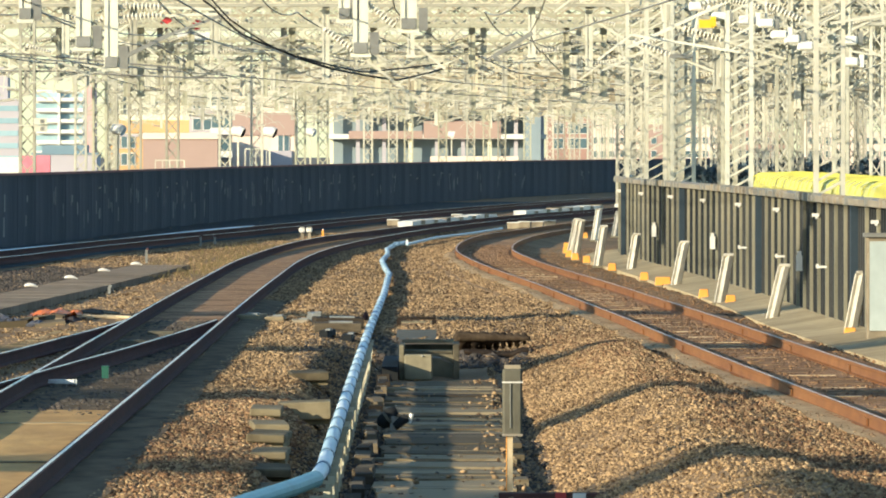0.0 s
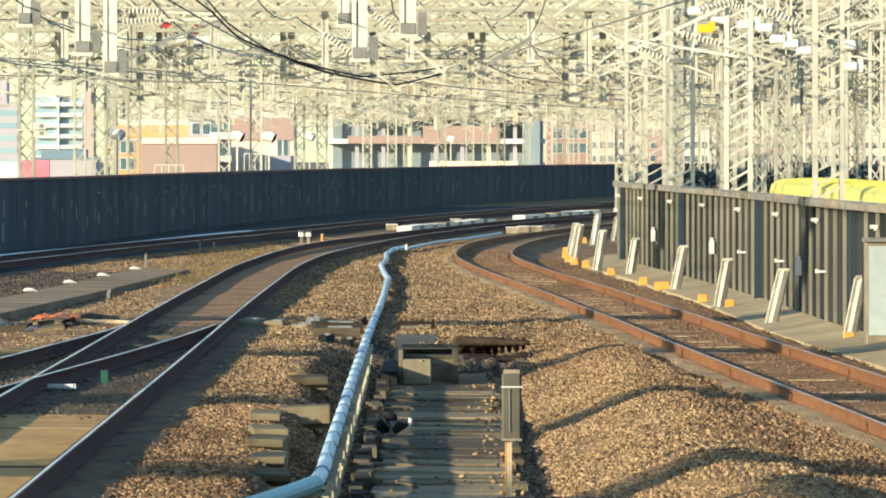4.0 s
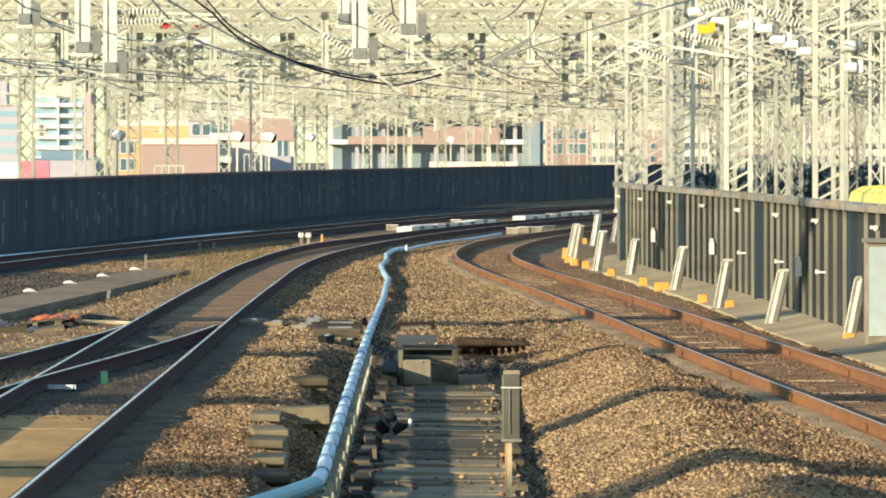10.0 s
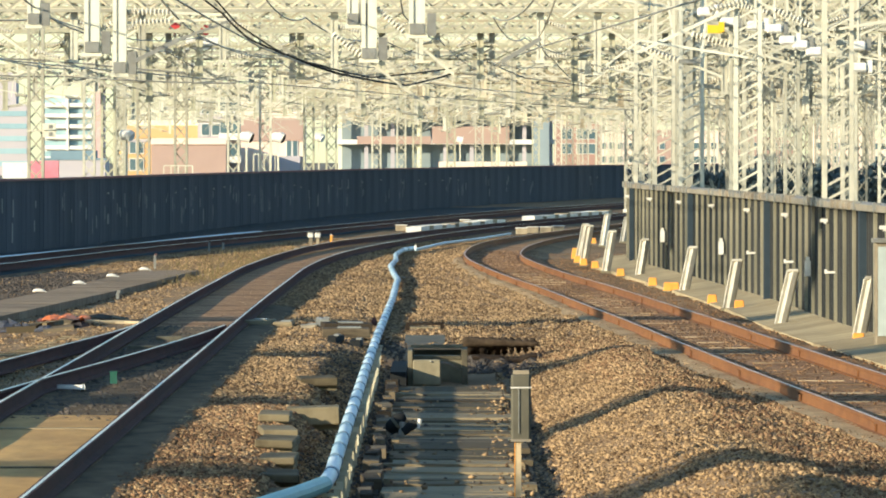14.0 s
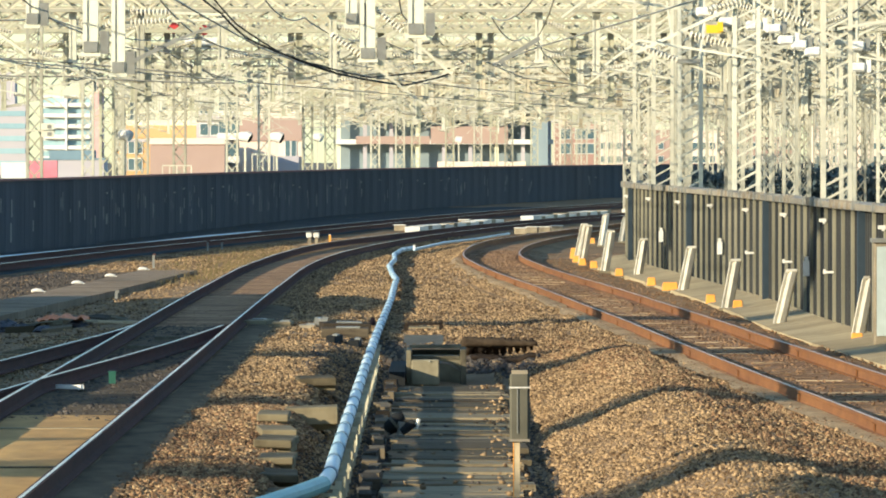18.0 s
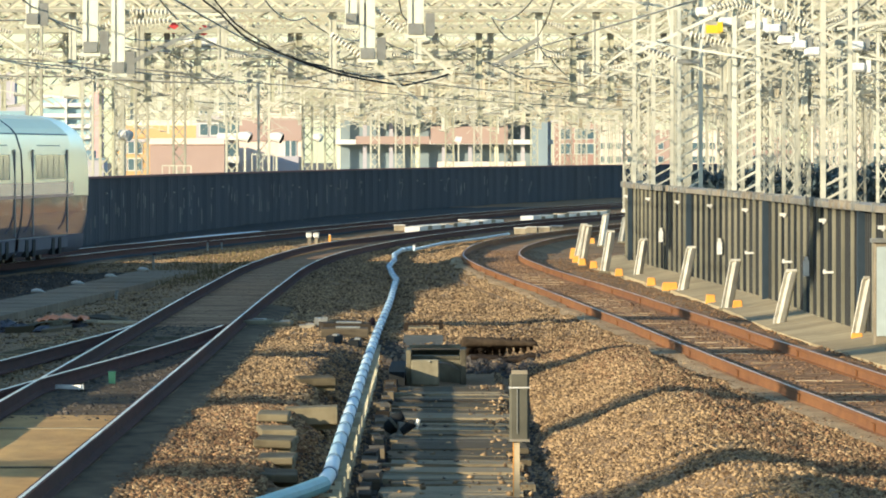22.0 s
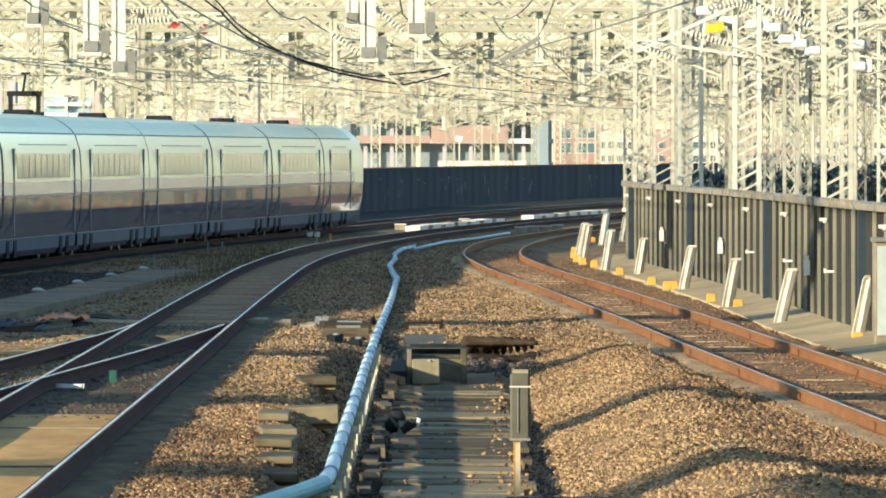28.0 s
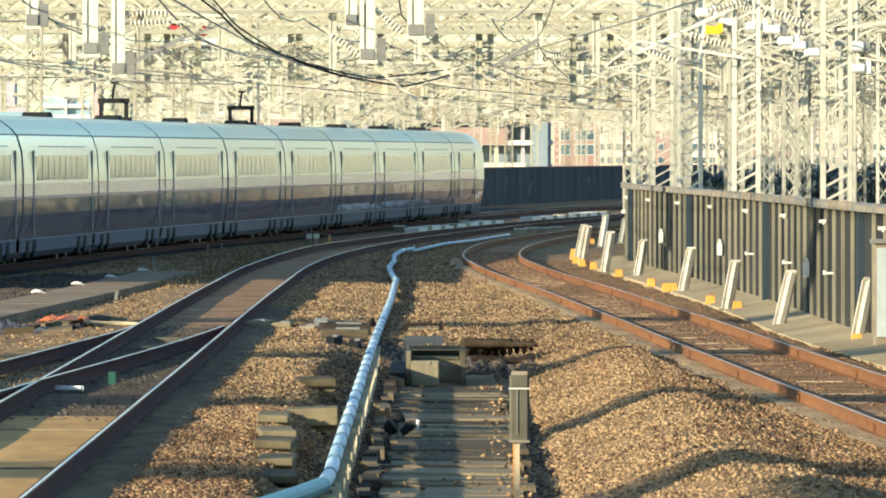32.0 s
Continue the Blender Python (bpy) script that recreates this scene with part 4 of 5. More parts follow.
windows(gb, [-gw * 0.33, -gw * 0.1], [8.065, 5.516], 0.9, 1.3)
pb = building("large plain peach coloured building", 1100, -23.04, -15.788, 9.559, PEACH)
part("lower_band", Shape().box((0, -0.12, 5.418), (7.247, 0.24, 2.6)), PINK, pb, "darker pink band")
windows(pb, [1.9, 2.6], [3.218], 0.5, 2.0)
part("stair_gable", Shape().box((1.6, -1.0, 1.276), (3.2, 2, 2.2)), GREY_WALL, pb)

# multi-storey car deck: slabs, parapets, columns and dark storeys
deckb = thing("car_park_building", "multi-storey car park with pink parapets and dark open storeys", "building", pose(0.353, 1000, 0))
cwid = 22.94
part("core", Shape().box((0, 9, 4.465 - 2), (cwid - 0.6, 14, 13)), HAZED_GREY, deckb)
for z, h, x0, x1, m in ((4.582, 1.8, -0.06, 0.29, PINK), (4.053, 0.8, -0.40, -0.065, PINK), (1.465, 0.7, -0.03, 0.37, PEACH), (7.641, 0.5, -0.5, 0.36, GREY_WALL)):
    part("parapet", Shape().box((cwid * (x0 + x1) / 2, -0.3, z), (cwid * (x1 - x0), 0.5, h)), m, deckb, "pink parapet" if m is PINK else "")
part("slab", Shape().box((0, 6, 3.876), (cwid, 13, 0.5)), PALE_WALL, deckb)
part("slab", Shape().box((0, 6, 7.406), (cwid, 13, 0.4)), GREY_WALL, deckb)
for k in range(9):
    part("column", Shape().box((-cwid / 2 + 0.5 + k * (cwid - 1) / 8, 0.6, 3.0), (0.4, 0.5, 10)), GREY_WALL if k % 3 else CREAM_WALL, deckb)
part("stair_tower", Shape().box((cwid * 0.435, -0.8, 3.2), (1.6, 4, 10.4)), HAZED_GREY, deckb, "grey stair tower")
for k in range(5):
    part("canopy", Shape().box((-cwid / 2 + 2.3 + k * cwid / 5.2, -1.6, 7.053), (3.4, 3.4, 0.18), Euler((radians(8), radians(-14), 0)).to_matrix()), PALE_WALL, deckb, "sloping canopy")
for k in range(16):
    part("baluster", Shape().box((-cwid / 2 + 1 + k * 0.35, -0.6, 8.112), (0.14, 0.12, 1.0)), GREY_WALL, deckb)
rd = building("red and orange building with glazed front", 1300, 15.371, 21.56, 6.906, material("hazed_red_panels", (0.45, 0.27, 0.22), 0.8, grain=0.5, stain=0.1), roof=GREY_WALL)
windows(rd, [-1.6, 0.4, 1.8], [5.3, 3.312], 1.3, 1.3)
rr = random.Random(8)
x = 27.6
for k in range(9):
    w = rr.uniform(4, 8)
    z = rr.uniform(5.0, 8.5)
    bb = building(rr.choice(("pale distant town building", "pinkish distant town building", "grey distant town building")), 1700 + 30 * (k % 3), x, x + w, z, rr.choice((PALE_WALL, PEACH, GREY_WALL, PINK)))
    windows(bb, [-w / 2 + 0.9 + j * 1.5 for j in range(int(w / 1.5))], [1.6, 4.0], 0.9, 1.1)
    x += w + rr.uniform(0, 1.0)

# dark hedge and fence beyond the lower lines
HEDGE = material("hazed_evergreen", (0.10, 0.14, 0.15), 0.9, color2=(0.06, 0.09, 0.10), grain=2, stain=0.3, per_island=0.5)
hs = Shape()
rnd = random.Random(4)
for k in range(8000):
    x = 9.187 + rnd.random() * 13
    dd = 387.6 + rnd.uniform(-0.9, 0.6)
    top = 1.92 + 0.24 * noise.noise((x * 1.4, 0, 0)) + 0.2 * noise.noise((x * 5, 2, 0)) + 0.35 * smooth(9, 20, x)
    z = -1.9 + (top + 1.9) * rnd.random() ** 0.6
    r = rnd.uniform(0.08, 0.22)
    m = Euler((rnd.uniform(0, 3), rnd.uniform(0, 3), rnd.uniform(0, 3))).to_matrix()
    hs.add([Vector((x, dd, z)) + m @ Vector(v) * r for v in ((-1, 0, 0), (0, -0.45, 0.1), (1, 0, 0), (0, 0.45, 0.1))], [(0, 1, 2, 3)])
hs.box((9.187 + 6.5, 388.5, -0.2), (14, 0.6, 3.5))
tagged(part("hedge", hs, HEDGE), "dark evergreen hedge along the lower lines", "hedge", kind="stuff")


# ---- between the tracks: wrapped pipe, walkway, chamber, stakes ----
PIPE_LINE = ((-1.464, 79.26), (-1.201, 82.03), (-1.034, 84.13), (-1.001, 86.8), (-1.007, 93.02), (-1.013, 108.35), (-1.023, 129.74), (-1.02, 154.06), (-0.975, 189.62),
             (-1.006, 211.03), (-1.003, 218.57), (-1.168, 230.94), (-1.31, 244.8), (-1.234, 259.05), (-1.312, 272), (-1.145, 286.32), (-0.84, 291.43))
STAND = material("cream_stand_paint", (0.66, 0.61, 0.44), 0.7, color2=(0.38, 0.34, 0.23), grain=9, stain=2.0, amount=0.9, per_object=0.5)
pipe = thing("insulated_pipe", "white wrapped pipe with blue bands on low stands", "pipe")
pl = [Vector((x, d, -0.20 + 0.02 * smooth(128, 180, d))) for x, d in PIPE_LINE]
dense = []
for a, b in zip(pl[:-1], pl[1:]):
    n = max(1, round((b - a).length / 1.2))
    dense += [a.lerp(b, k / n) for k in range(n)]
dense.append(pl[-1])
run, seg = 0.0, [dense[0]]
rnd = random.Random(21)
for p, q in zip(dense[:-1], dense[1:]):
    seg.append(q)
    run += (q - p).length
    if run > 3.4:
        part("pipe_section", Shape().tube(seg, [0.064] + [0.068] * (len(seg) - 2) + [0.064], 12), PIPE, pipe, smooth=True)
        u = (seg[-1] - seg[-2]).normalized()
        part("band", Shape().tube([seg[-1] - u * 0.14, seg[-1] + u * 0.14], 0.074, 12), PIPE_BAND, pipe, "dull blue band")
        run, seg = 0.0, [q]
if len(seg) > 1:
    part("pipe_section", Shape().tube(seg, 0.066, 12), PIPE, pipe, smooth=True)
part("elbow", Shape().tube([pl[2], pl[1], pl[0], pl[0] + (pl[0] - pl[1]) * 3], 0.075, 12), PIPE_TEAL, pipe, "teal end section")
k = 0
for d in np.arange(74, 148, 1.9):
    x = float(np.interp(d, [v.y for v in pl[3:]], [v.x for v in pl[3:]]))
    s = Shape().box((x + 0.092, d, -0.40), (0.058, 0.05, 0.36)).box((x + 0.03, d, -0.272), (0.16, 0.06, 0.03))
    part("stand", s, STAND, pipe, "cream pipe stand")
    k += 1
kerb = thing("timber_kerb", "row of dark timber blocks beside the pipe stands", "kerb")
for d in np.arange(72, 133, 1.5):
    part("block", Shape().box((-0.70 + rnd.uniform(-0.035, 0.035), d, -0.50 + rnd.uniform(-0.02, 0.03)), (rnd.uniform(0.10, 0.17), 1.1, 0.12), Euler((rnd.uniform(-0.02, 0.02), rnd.uniform(-0.08, 0.08), rnd.uniform(-0.05, 0.05))).to_matrix()), TIMBER_DARK, kerb)
    part("packing", Shape().box((-0.70, d + 0.3, -0.60), (0.18, 1.3, 0.12)), TIMBER_DARK, kerb)

walk_boards = thing("timber_walkway", "weathered grey timber boards laid as a walkway", "walkway")
d = 66.0
while d < 131:
    L = rnd.choice((0.45, 0.7, 1.0, 1.3, 1.8))
    w = rnd.uniform(1.2, 1.55)
    part("board", Shape().box((0.13 + rnd.uniform(-0.09, 0.09), d + L / 2, -0.545 + rnd.uniform(-0.014, 0.014)), (w, L, 0.07), Euler((rnd.uniform(-0.009, 0.009), rnd.uniform(-0.018, 0.018), rnd.uniform(-0.015, 0.015))).to_matrix()), TIMBER if rnd.random() < 0.88 else TIMBER_DARK, walk_boards)
    d += L + rnd.choice((0.02, 0.04, 0.07, 0.12, 0.28))
chamber = thing("cable_chamber", "weathered concrete cable chamber open at the front", "chamber", pose(-0.075, 135, -0.56))
chamber.scale = (0.86, 1, 1)
part("front_block", Shape().box((-0.16, 0, 0.18), (0.46, 0.5, 0.36)), CONCRETE, chamber, bevel=0.02)
part("side_wall", Shape().box((-0.43, 1.2, 0.24), (0.08, 2.6, 0.50)), CONCRETE, chamber, bevel=0.01)
part("side_wall", Shape().box((0.46, 1.6, 0.24), (0.10, 2.0, 0.50)), CONCRETE, chamber, bevel=0.01)
part("back_wall", Shape().box((0.0, 2.6, 0.22), (0.90, 0.10, 0.46)), CONCRETE, chamber)
part("inner_plate", Shape().box((0.22, 1.0, 0.17), (0.40, 0.08, 0.34)), CONCRETE, chamber)
part("ledge", Shape().box((0.0, 1.4, 0.37), (0.80, 0.7, 0.04)), CONCRETE, chamber)
part("lid_bar", Shape().box((0.0, 2.2, 0.50), (0.86, 0.6, 0.05)), CONCRETE, chamber)
part("pit_lining", Shape().box((-0.62, 2.0, 0.10), (0.26, 7.0, 0.24)), DARK, chamber, "black block for the shaded gap beside the chamber")
part("frame_bar", Shape().box((-0.24, 25.0, 0.42), (0.74, 0.2, 0.04)), DARK_CABLE, chamber, "dark frame bar")
for k in (-0.58, 0.10):
    part("frame_leg", Shape().box((k, 25.0, 0.22), (0.09, 0.3, 0.36)), DARK_CABLE, chamber)
part("cover_plate", Shape().box((-0.22, 14.0, 0.34), (0.72, 2.4, 0.03), Euler((radians(3), 0, 0)).to_matrix()), STEEL_DULL, chamber, "dull steel cover plate")
part("cable", Shape().tube([(-0.1, -0.28, 0.34), (0.2, 0.3, 0.30), (0.5, 0.9, 0.16)], 0.012, 6), STEEL_GREY, chamber)
for px, d, w, h in ((-0.305, 162.15, 0.62, 0.16), (-0.412, 166.77, 0.55, 0.10)):
    c = thing("culvert", "low concrete culvert frame behind the cable chamber", "culvert", pose(px, d, -0.42))
    part("beam", Shape().box((0, 0, h), (w, 0.5, 0.07)), CONCRETE, c, bevel=0.01)
    part("leg", Shape().box((-w / 2 + 0.05, 0, h / 2), (0.09, 0.4, h)), CONCRETE, c)
    part("leg", Shape().box((w / 2 - 0.05, 0, h / 2), (0.09, 0.4, h)), CONCRETE, c)

# cable joints crossing to the right track, dark and lumpy
SACK = material("brown_lagging", (0.095, 0.068, 0.045), 0.95, spec=0.05, color2=(0.035, 0.025, 0.017), grain=14, stain=3, amount=1.0, bump=0.02)
joint = thing("cable_bundle", "dark bundle of half-buried cables beside the chamber", "cable bundle")
for j in range(10):
    # sagging lumps side by side, smaller towards the bank
    x, y = 0.40 + 0.105 * j, 143.3 + rnd.uniform(-0.15, 0.15)
    k = 1 - 0.055 * j
    top, r = -0.09 + rnd.uniform(-0.02, 0.02), 0.09 * k + rnd.uniform(0, 0.015)
    part("lump", Shape().tube([(x, y, top), (x + 0.004, y - 0.03, top - 0.05 * k), (x + 0.01, y - 0.06, top - 0.14 * k), (x + 0.012, y - 0.04, top - 0.24 * k), (x + 0.01, y, top - 0.30 * k)], [r * 0.9, r * 1.25, r * 1.15, r * 0.7, r * 0.3], 9), (SACK, DARK_CABLE)[j % 4 == 2], joint, smooth=True)
pts = [(0.34 + 0.055 * j, 143.05, -0.11 - 0.0015 * j + 0.012 * noise.noise((j * 0.8, 2.0, 1.0))) for j in range(21)]
part("cable", Shape().tube(pts, [0.078 - 0.0022 * j + 0.014 * noise.noise((j * 0.9, 4.0, 4.0)) for j in range(21)], 9), SACK, joint, smooth=True)
for j in range(3):
    pts = [(0.45 + 0.08 * i, 142.0 + 0.5 * j, ground_z(0.45 + 0.08 * i, 142.0) + 0.05 + 0.03 * noise.noise((i * 0.7, j * 3.0, 1.0))) for i in range(13)]
    part("cable", Shape().tube(pts, 0.035, 7), DARK_CABLE, joint)

# junction post
post = thing("junction_post", "dull grey metal junction box strapped on a short cream stake", "junction post", pose(0.708, 89.18, -0.55))
part("stake", Shape().box((0, 0, 0.29), (0.055, 0.06, 0.60)), STAKE, post, "cream wooden stake")
part("rust_edge", Shape().box((-0.031, -0.005, 0.29), (0.008, 0.06, 0.58)), ORANGE, post)
part("box", Shape().box((0.025, 0.02, 0.89), (0.185, 0.16, 0.63)), STEEL_DULL, post, bevel=0.02)
part("box_edge", Shape().box((0.005, -0.066, 0.86), (0.010, 0.014, 0.42)), STEEL_GREY, post)
part("strap", Shape().box((0.025, 0.02, 1.075), (0.195, 0.17, 0.012)), WHITE, post)
part("cap", Shape().box((0.025, 0.02, 1.215), (0.15, 0.13, 0.04)), CONCRETE_PALE, post)
part("bottom_plate", Shape().box((0.025, 0.02, 0.585), (0.19, 0.165, 0.022)), FENCE_RAIL, post)
valve = thing("pipe_valve", "small dark valve with pale collar lying on the boards", "valve", pose(-0.395, 108.37, -0.50))
part("body", Shape().tube([(-0.05, 0, 0.06), (0.10, 0, 0.16)], 0.055, 10), DARK, valve)
part("leg", Shape().tube([(-0.06, 0, 0.02), (-0.05, 0, 0.17)], 0.04, 10), STEEL_GREY, valve)
part("housing", Shape().tube([(-0.20, 0.1, 0.05), (-0.17, 0.1, 0.10), (-0.10, 0.1, 0.20), (-0.02, 0.1, 0.24)], [0.05, 0.09, 0.08, 0.05], 10), DARK, valve, smooth=True)
part("flange", Shape().tube([(-0.13, 0.05, 0.13), (-0.105, 0.05, 0.15)], 0.10, 12), STEEL_DULL, valve)
part("collar", Shape().tube([(0.12, 0, 0.10), (0.15, 0, 0.20)], 0.025, 8), WHITE, valve)

# concrete offcuts and trough lids left of the pipe
for x, d, w, h, n in ((-1.58, 121.5, 0.47, 0.10, "trough lid"), (-1.44, 107.8, 0.60, 0.20, "trough block"), (-1.79, 103.0, 0.34, 0.08, "trough lid"), (-1.69, 98.9, 0.37, 0.07, "trough lid"),
                      (-1.63, 95.2, 0.38, 0.08, "trough lid"), (-1.55, 91.2, 0.35, 0.07, "trough lid"), (-1.49, 87.6, 0.37, 0.08, "trough lid"), (-1.43, 84.4, 0.36, 0.07, "trough lid")):
    t = thing("concrete_piece", "weathered grey concrete " + n + " lying in the ballast", "concrete piece", pose(x, d, ground_z(x, d) - 0.02, 0, rnd.uniform(-4, 4), rnd.uniform(-3, 3)), "loose trough pieces")
    part("lid" if "lid" in n else "block", Shape().box((0, 0, h / 2 + 0.045), (w, 1.7 if "lid" in n else 1.0, h)), CONCRETE_OLD, t, bevel=0.012)
    part("edge", Shape().box((0, 0, 0.02), (w * 0.92, 1.5 if "lid" in n else 0.8, 0.07)), CONCRETE_OLD, t)
for x, d, w, h, m, lab in ((-3.064, 161.77, 0.40, 0.10, CONCRETE, "pale concrete sleeper end beside the dark track"), (-2.638, 160.74, 0.32, 0.10, TIMBER, "grey timber sleeper end beside the dark track"), (-2.217, 159.71, 0.26, 0.06, CONCRETE_PALE, "pale concrete offcut in the ballast"), (-1.999, 160.32, 0.14, 0.16, STEEL_GREY, "small grey steel box in the ballast"), (-1.56, 156.5, 0.78, 0.16, TIMBER_DARK, "dark timber sleeper lying across the ballast"), (-1.50, 150.2, 0.74, 0.15, TIMBER_DARK, "dark timber sleeper lying across the ballast"), (-1.62, 146.3, 0.14, 0.12, DARK, "black pipe end under the timber"), (-1.30, 146.3, 0.16, 0.12, DARK, "black pipe end under the timber")):
    t = thing("sleeper_offcut", lab, "offcut", pose(x, d, ground_z(x, d) - 0.01, 0, rnd.uniform(-3, 3), rnd.uniform(-5, 5)), "loose pieces")
    part("piece", Shape().box((0, 0, h / 2), (w, 1.4, h)), m, t, bevel=0.01)
    part("plate", Shape().box((0.05, -0.3, h + 0.012), (w * 0.5, 0.5, 0.024)), STEEL_GREY, t)
cone = thing("marker_stub", "dark red brown stub post behind the pipe", "stub post", pose(-1.17, 165.72, -0.40))
part("post", Shape().tube([(0, 0, 0), (0, 0, 0.2), (0, 0, 0.27)], [0.05, 0.05, 0.025], 10), RAIL_DARK, cone)
part("sleeve", Shape().tube([(0, 0, 0.0), (0, 0, 0.08)], 0.056, 10), PIPE, cone)
brick = thing("brick_piece", "pale orange broken brick in the ballast", "brick", pose(-2.377, 120.28, -0.29, 4, 6, 10))
part("brick", Shape().box((0, 0, 0.05), (0.14, 0.12, 0.10)), material("pale_brick", (0.65, 0.36, 0.20), 0.9, grain=12), brick, bevel=0.012)
part("chip", Shape().box((0.09, 0.1, 0.07), (0.07, 0.09, 0.07)), CONCRETE_PALE, brick, bevel=0.012)

# left of the turnout: rag on slabs, trough, lime lumps, posts
TARP = material("dark_tarpaulin", (0.075, 0.075, 0.09), 0.6, color2=(0.03, 0.032, 0.04), grain=8, stain=2.0, amount=0.8)
heap = thing("slab_heap", "dark concrete slabs piled beside the turnout", "slab heap")
for x, d, w, h in ((-6.974, 160.44, 0.5, 0.14), (-6.776, 162.47, 0.5, 0.12), (-6.137, 164.55, 0.6, 0.10), (-5.787, 165.61, 0.5, 0.12), (-6.368, 159.44, 0.5, 0.10), (-5.542, 165.58, 0.3, 0.10)):
    part("slab", Shape().box((x, d, ground_z(x, d) + h / 2 - 0.02), (w, 1.2, h), Euler((0.02, rnd.uniform(-0.2, 0.2), rnd.uniform(-0.3, 0.3))).to_matrix()), rnd.choice((CONCRETE_OLD, TIMBER_DARK, TIMBER_DARK)), heap)
rag = thing("orange_rag", "crumpled orange and white plastic sheet on the slabs", "plastic sheet", pose(-6.34, 161.11, -0.20))
s = Shape()
n = 12
for i in range(n + 1):
    for j in range(7):
        s.v.append((-0.42 + 0.84 * i / n, -1.2 + 0.4 * j, 0.16 + 0.10 * noise.noise((i * 0.5, j * 0.7, 1)) - 0.10 * abs(i / n - 0.5)))
s.f = [(i * 7 + j, (i + 1) * 7 + j, (i + 1) * 7 + j + 1, i * 7 + j + 1) for i in range(n) for j in range(6)]
part("sheet", s, material("orange_sheet", (0.85, 0.20, 0.025), 0.6, grain=4), rag)
part("fold", Shape().box((0.12, -1.0, 0.03), (0.16, 0.2, 0.06)), CONCRETE_PALE, rag, "dirty cream fold")
part("fold", Shape().box((0.5, -0.8, 0.1), (0.25, 0.3, 0.04)), CONCRETE_PALE, rag, "dirty cream fold")
for i, (x, d, ln, a, m) in enumerate(((-5.55, 162.6, 0.55, 12, STAKE), (-5.4, 163.4, 0.42, -8, CONCRETE_PALE), (-5.7, 161.9, 0.36, 25, STAKE), (-5.2, 162.2, 0.30, -20, STAKE))):
    t = thing("plank_piece", "pale broken plank beside the slab heap", "plank", pose(x, d, ground_z(x, d) + 0.01, 0, rnd.uniform(-4, 4), a), "loose planks")
    part("plank", Shape().box((0, 0, 0.03), (ln, 0.14, 0.05)), m, t, bevel=0.008)
for x, d, r in ((-7.25, 160.6, 0.17), (-7.0, 160.2, 0.13), (-6.05, 160.3, 0.12), (-6.6, 159.6, 0.10)):
    t = thing("tarpaulin_bundle", "dark blue-grey crumpled tarpaulin on the slabs", "tarpaulin", pose(x, d, ground_z(x, d)), "dark tarpaulin bundles")
    s = Shape()
    for i in range(7):
        for j in range(10):
            u, v = math.pi * i / 6 * 0.5, 2 * math.pi * j / 10
            q = r * (1 + 0.35 * noise.noise((math.cos(v) * 2 + x, math.sin(v) * 2, i * 0.6)))
            s.v.append((1.5 * q * math.cos(v) * math.cos(u), 2.5 * q * math.sin(v) * math.cos(u), q * 1.1 * math.sin(u)))
    s.f = [(i * 10 + j, i * 10 + (j + 1) % 10, i * 10 + 10 + (j + 1) % 10, i * 10 + 10 + j) for i in range(6) for j in range(10)]
    part("cloth", s, TARP, t)
LEFT_TROUGH = curve(((173.0, -8.38), (197.4, -7.62), (237, -6.66)))
tr = thing("cable_trough", "wide dusty concrete cable trough beyond the turnout", "cable trough")
for d in np.arange(160, 236, 2.0):
    part("lid", Shape().sweep(((-0.70, -0.5), (0.70, -0.5), (0.70, -0.17), (-0.70, -0.17)), along(LEFT_TROUGH, d, d + 1.985, 0.9925, rnd.uniform(-0.006, 0.004))), TROUGH_DUST, tr)
for px in ((-8.385, 197.44), (-8.035, 209.83), (-7.727, 221.9), (-7.361, 234.35)):
    t = thing("sandbag", "pale plastic sandbag on the cable trough", "sandbag", pose(px[0] + 0.1, px[1], -0.23), "pale sandbags")
    part("bag", Shape().tube([(-0.13, 0, 0.09), (-0.08, 0, 0.11), (0, 0, 0.115), (0.08, 0, 0.105), (0.13, 0, 0.09)], [0.012, 0.034, 0.04, 0.03, 0.012], 10), WHITE, t, smooth=True)
    part("tie", Shape().box((0.14, 0, 0.085), (0.04, 0.04, 0.02)), WHITE, t)
for x, d, h in ((-6.945, 286.57, 0.30), (-6.599, 289.88, 0.26), (-7.346, 245.83, 0.34), (-6.563, 194.38, 0.13)):
    t = thing("marker_stake", "short weathered marker stake in the ballast", "stake", pose(x, d, -0.25), "marker stakes")
    part("stake", Shape().box((0, 0, h / 2), (0.06, 0.06, h)), STEEL_GREY, t)
    part("tip", Shape().box((0.02, 0, h + 0.02), (0.07, 0.05, 0.05)), RAIL_DARK if h > 0.2 else STEEL_GREY, t)
sig = thing("ground_signal", "pair of white ground signal lamps on short legs", "ground signal", pose(-4.071, 306.21, -0.22))
for k in (-1, 1):
    part("lamp", Shape().box((k * 0.115, 0, 0.31), (0.19, 0.2, 0.17)), WHITE, sig, bevel=0.03)
    part("leg", Shape().box((k * 0.11, 0, 0.11), (0.10, 0.12, 0.20)), CONCRETE_PALE, sig)
    part("hood", Shape().box((k * 0.115, -0.12, 0.40), (0.19, 0.08, 0.02)), STEEL_GREY, sig)
stk = thing("marker_stake", "short orange marker stake beside the ground signal", "stake", pose(-3.597, 312.03, -0.22), "marker stakes")
part("stake", Shape().box((0, 0, 0.13), (0.07, 0.07, 0.26)), ORANGE, stk)
part("tip", Shape().box((0, 0, 0.27), (0.05, 0.05, 0.03)), WHITE, stk)
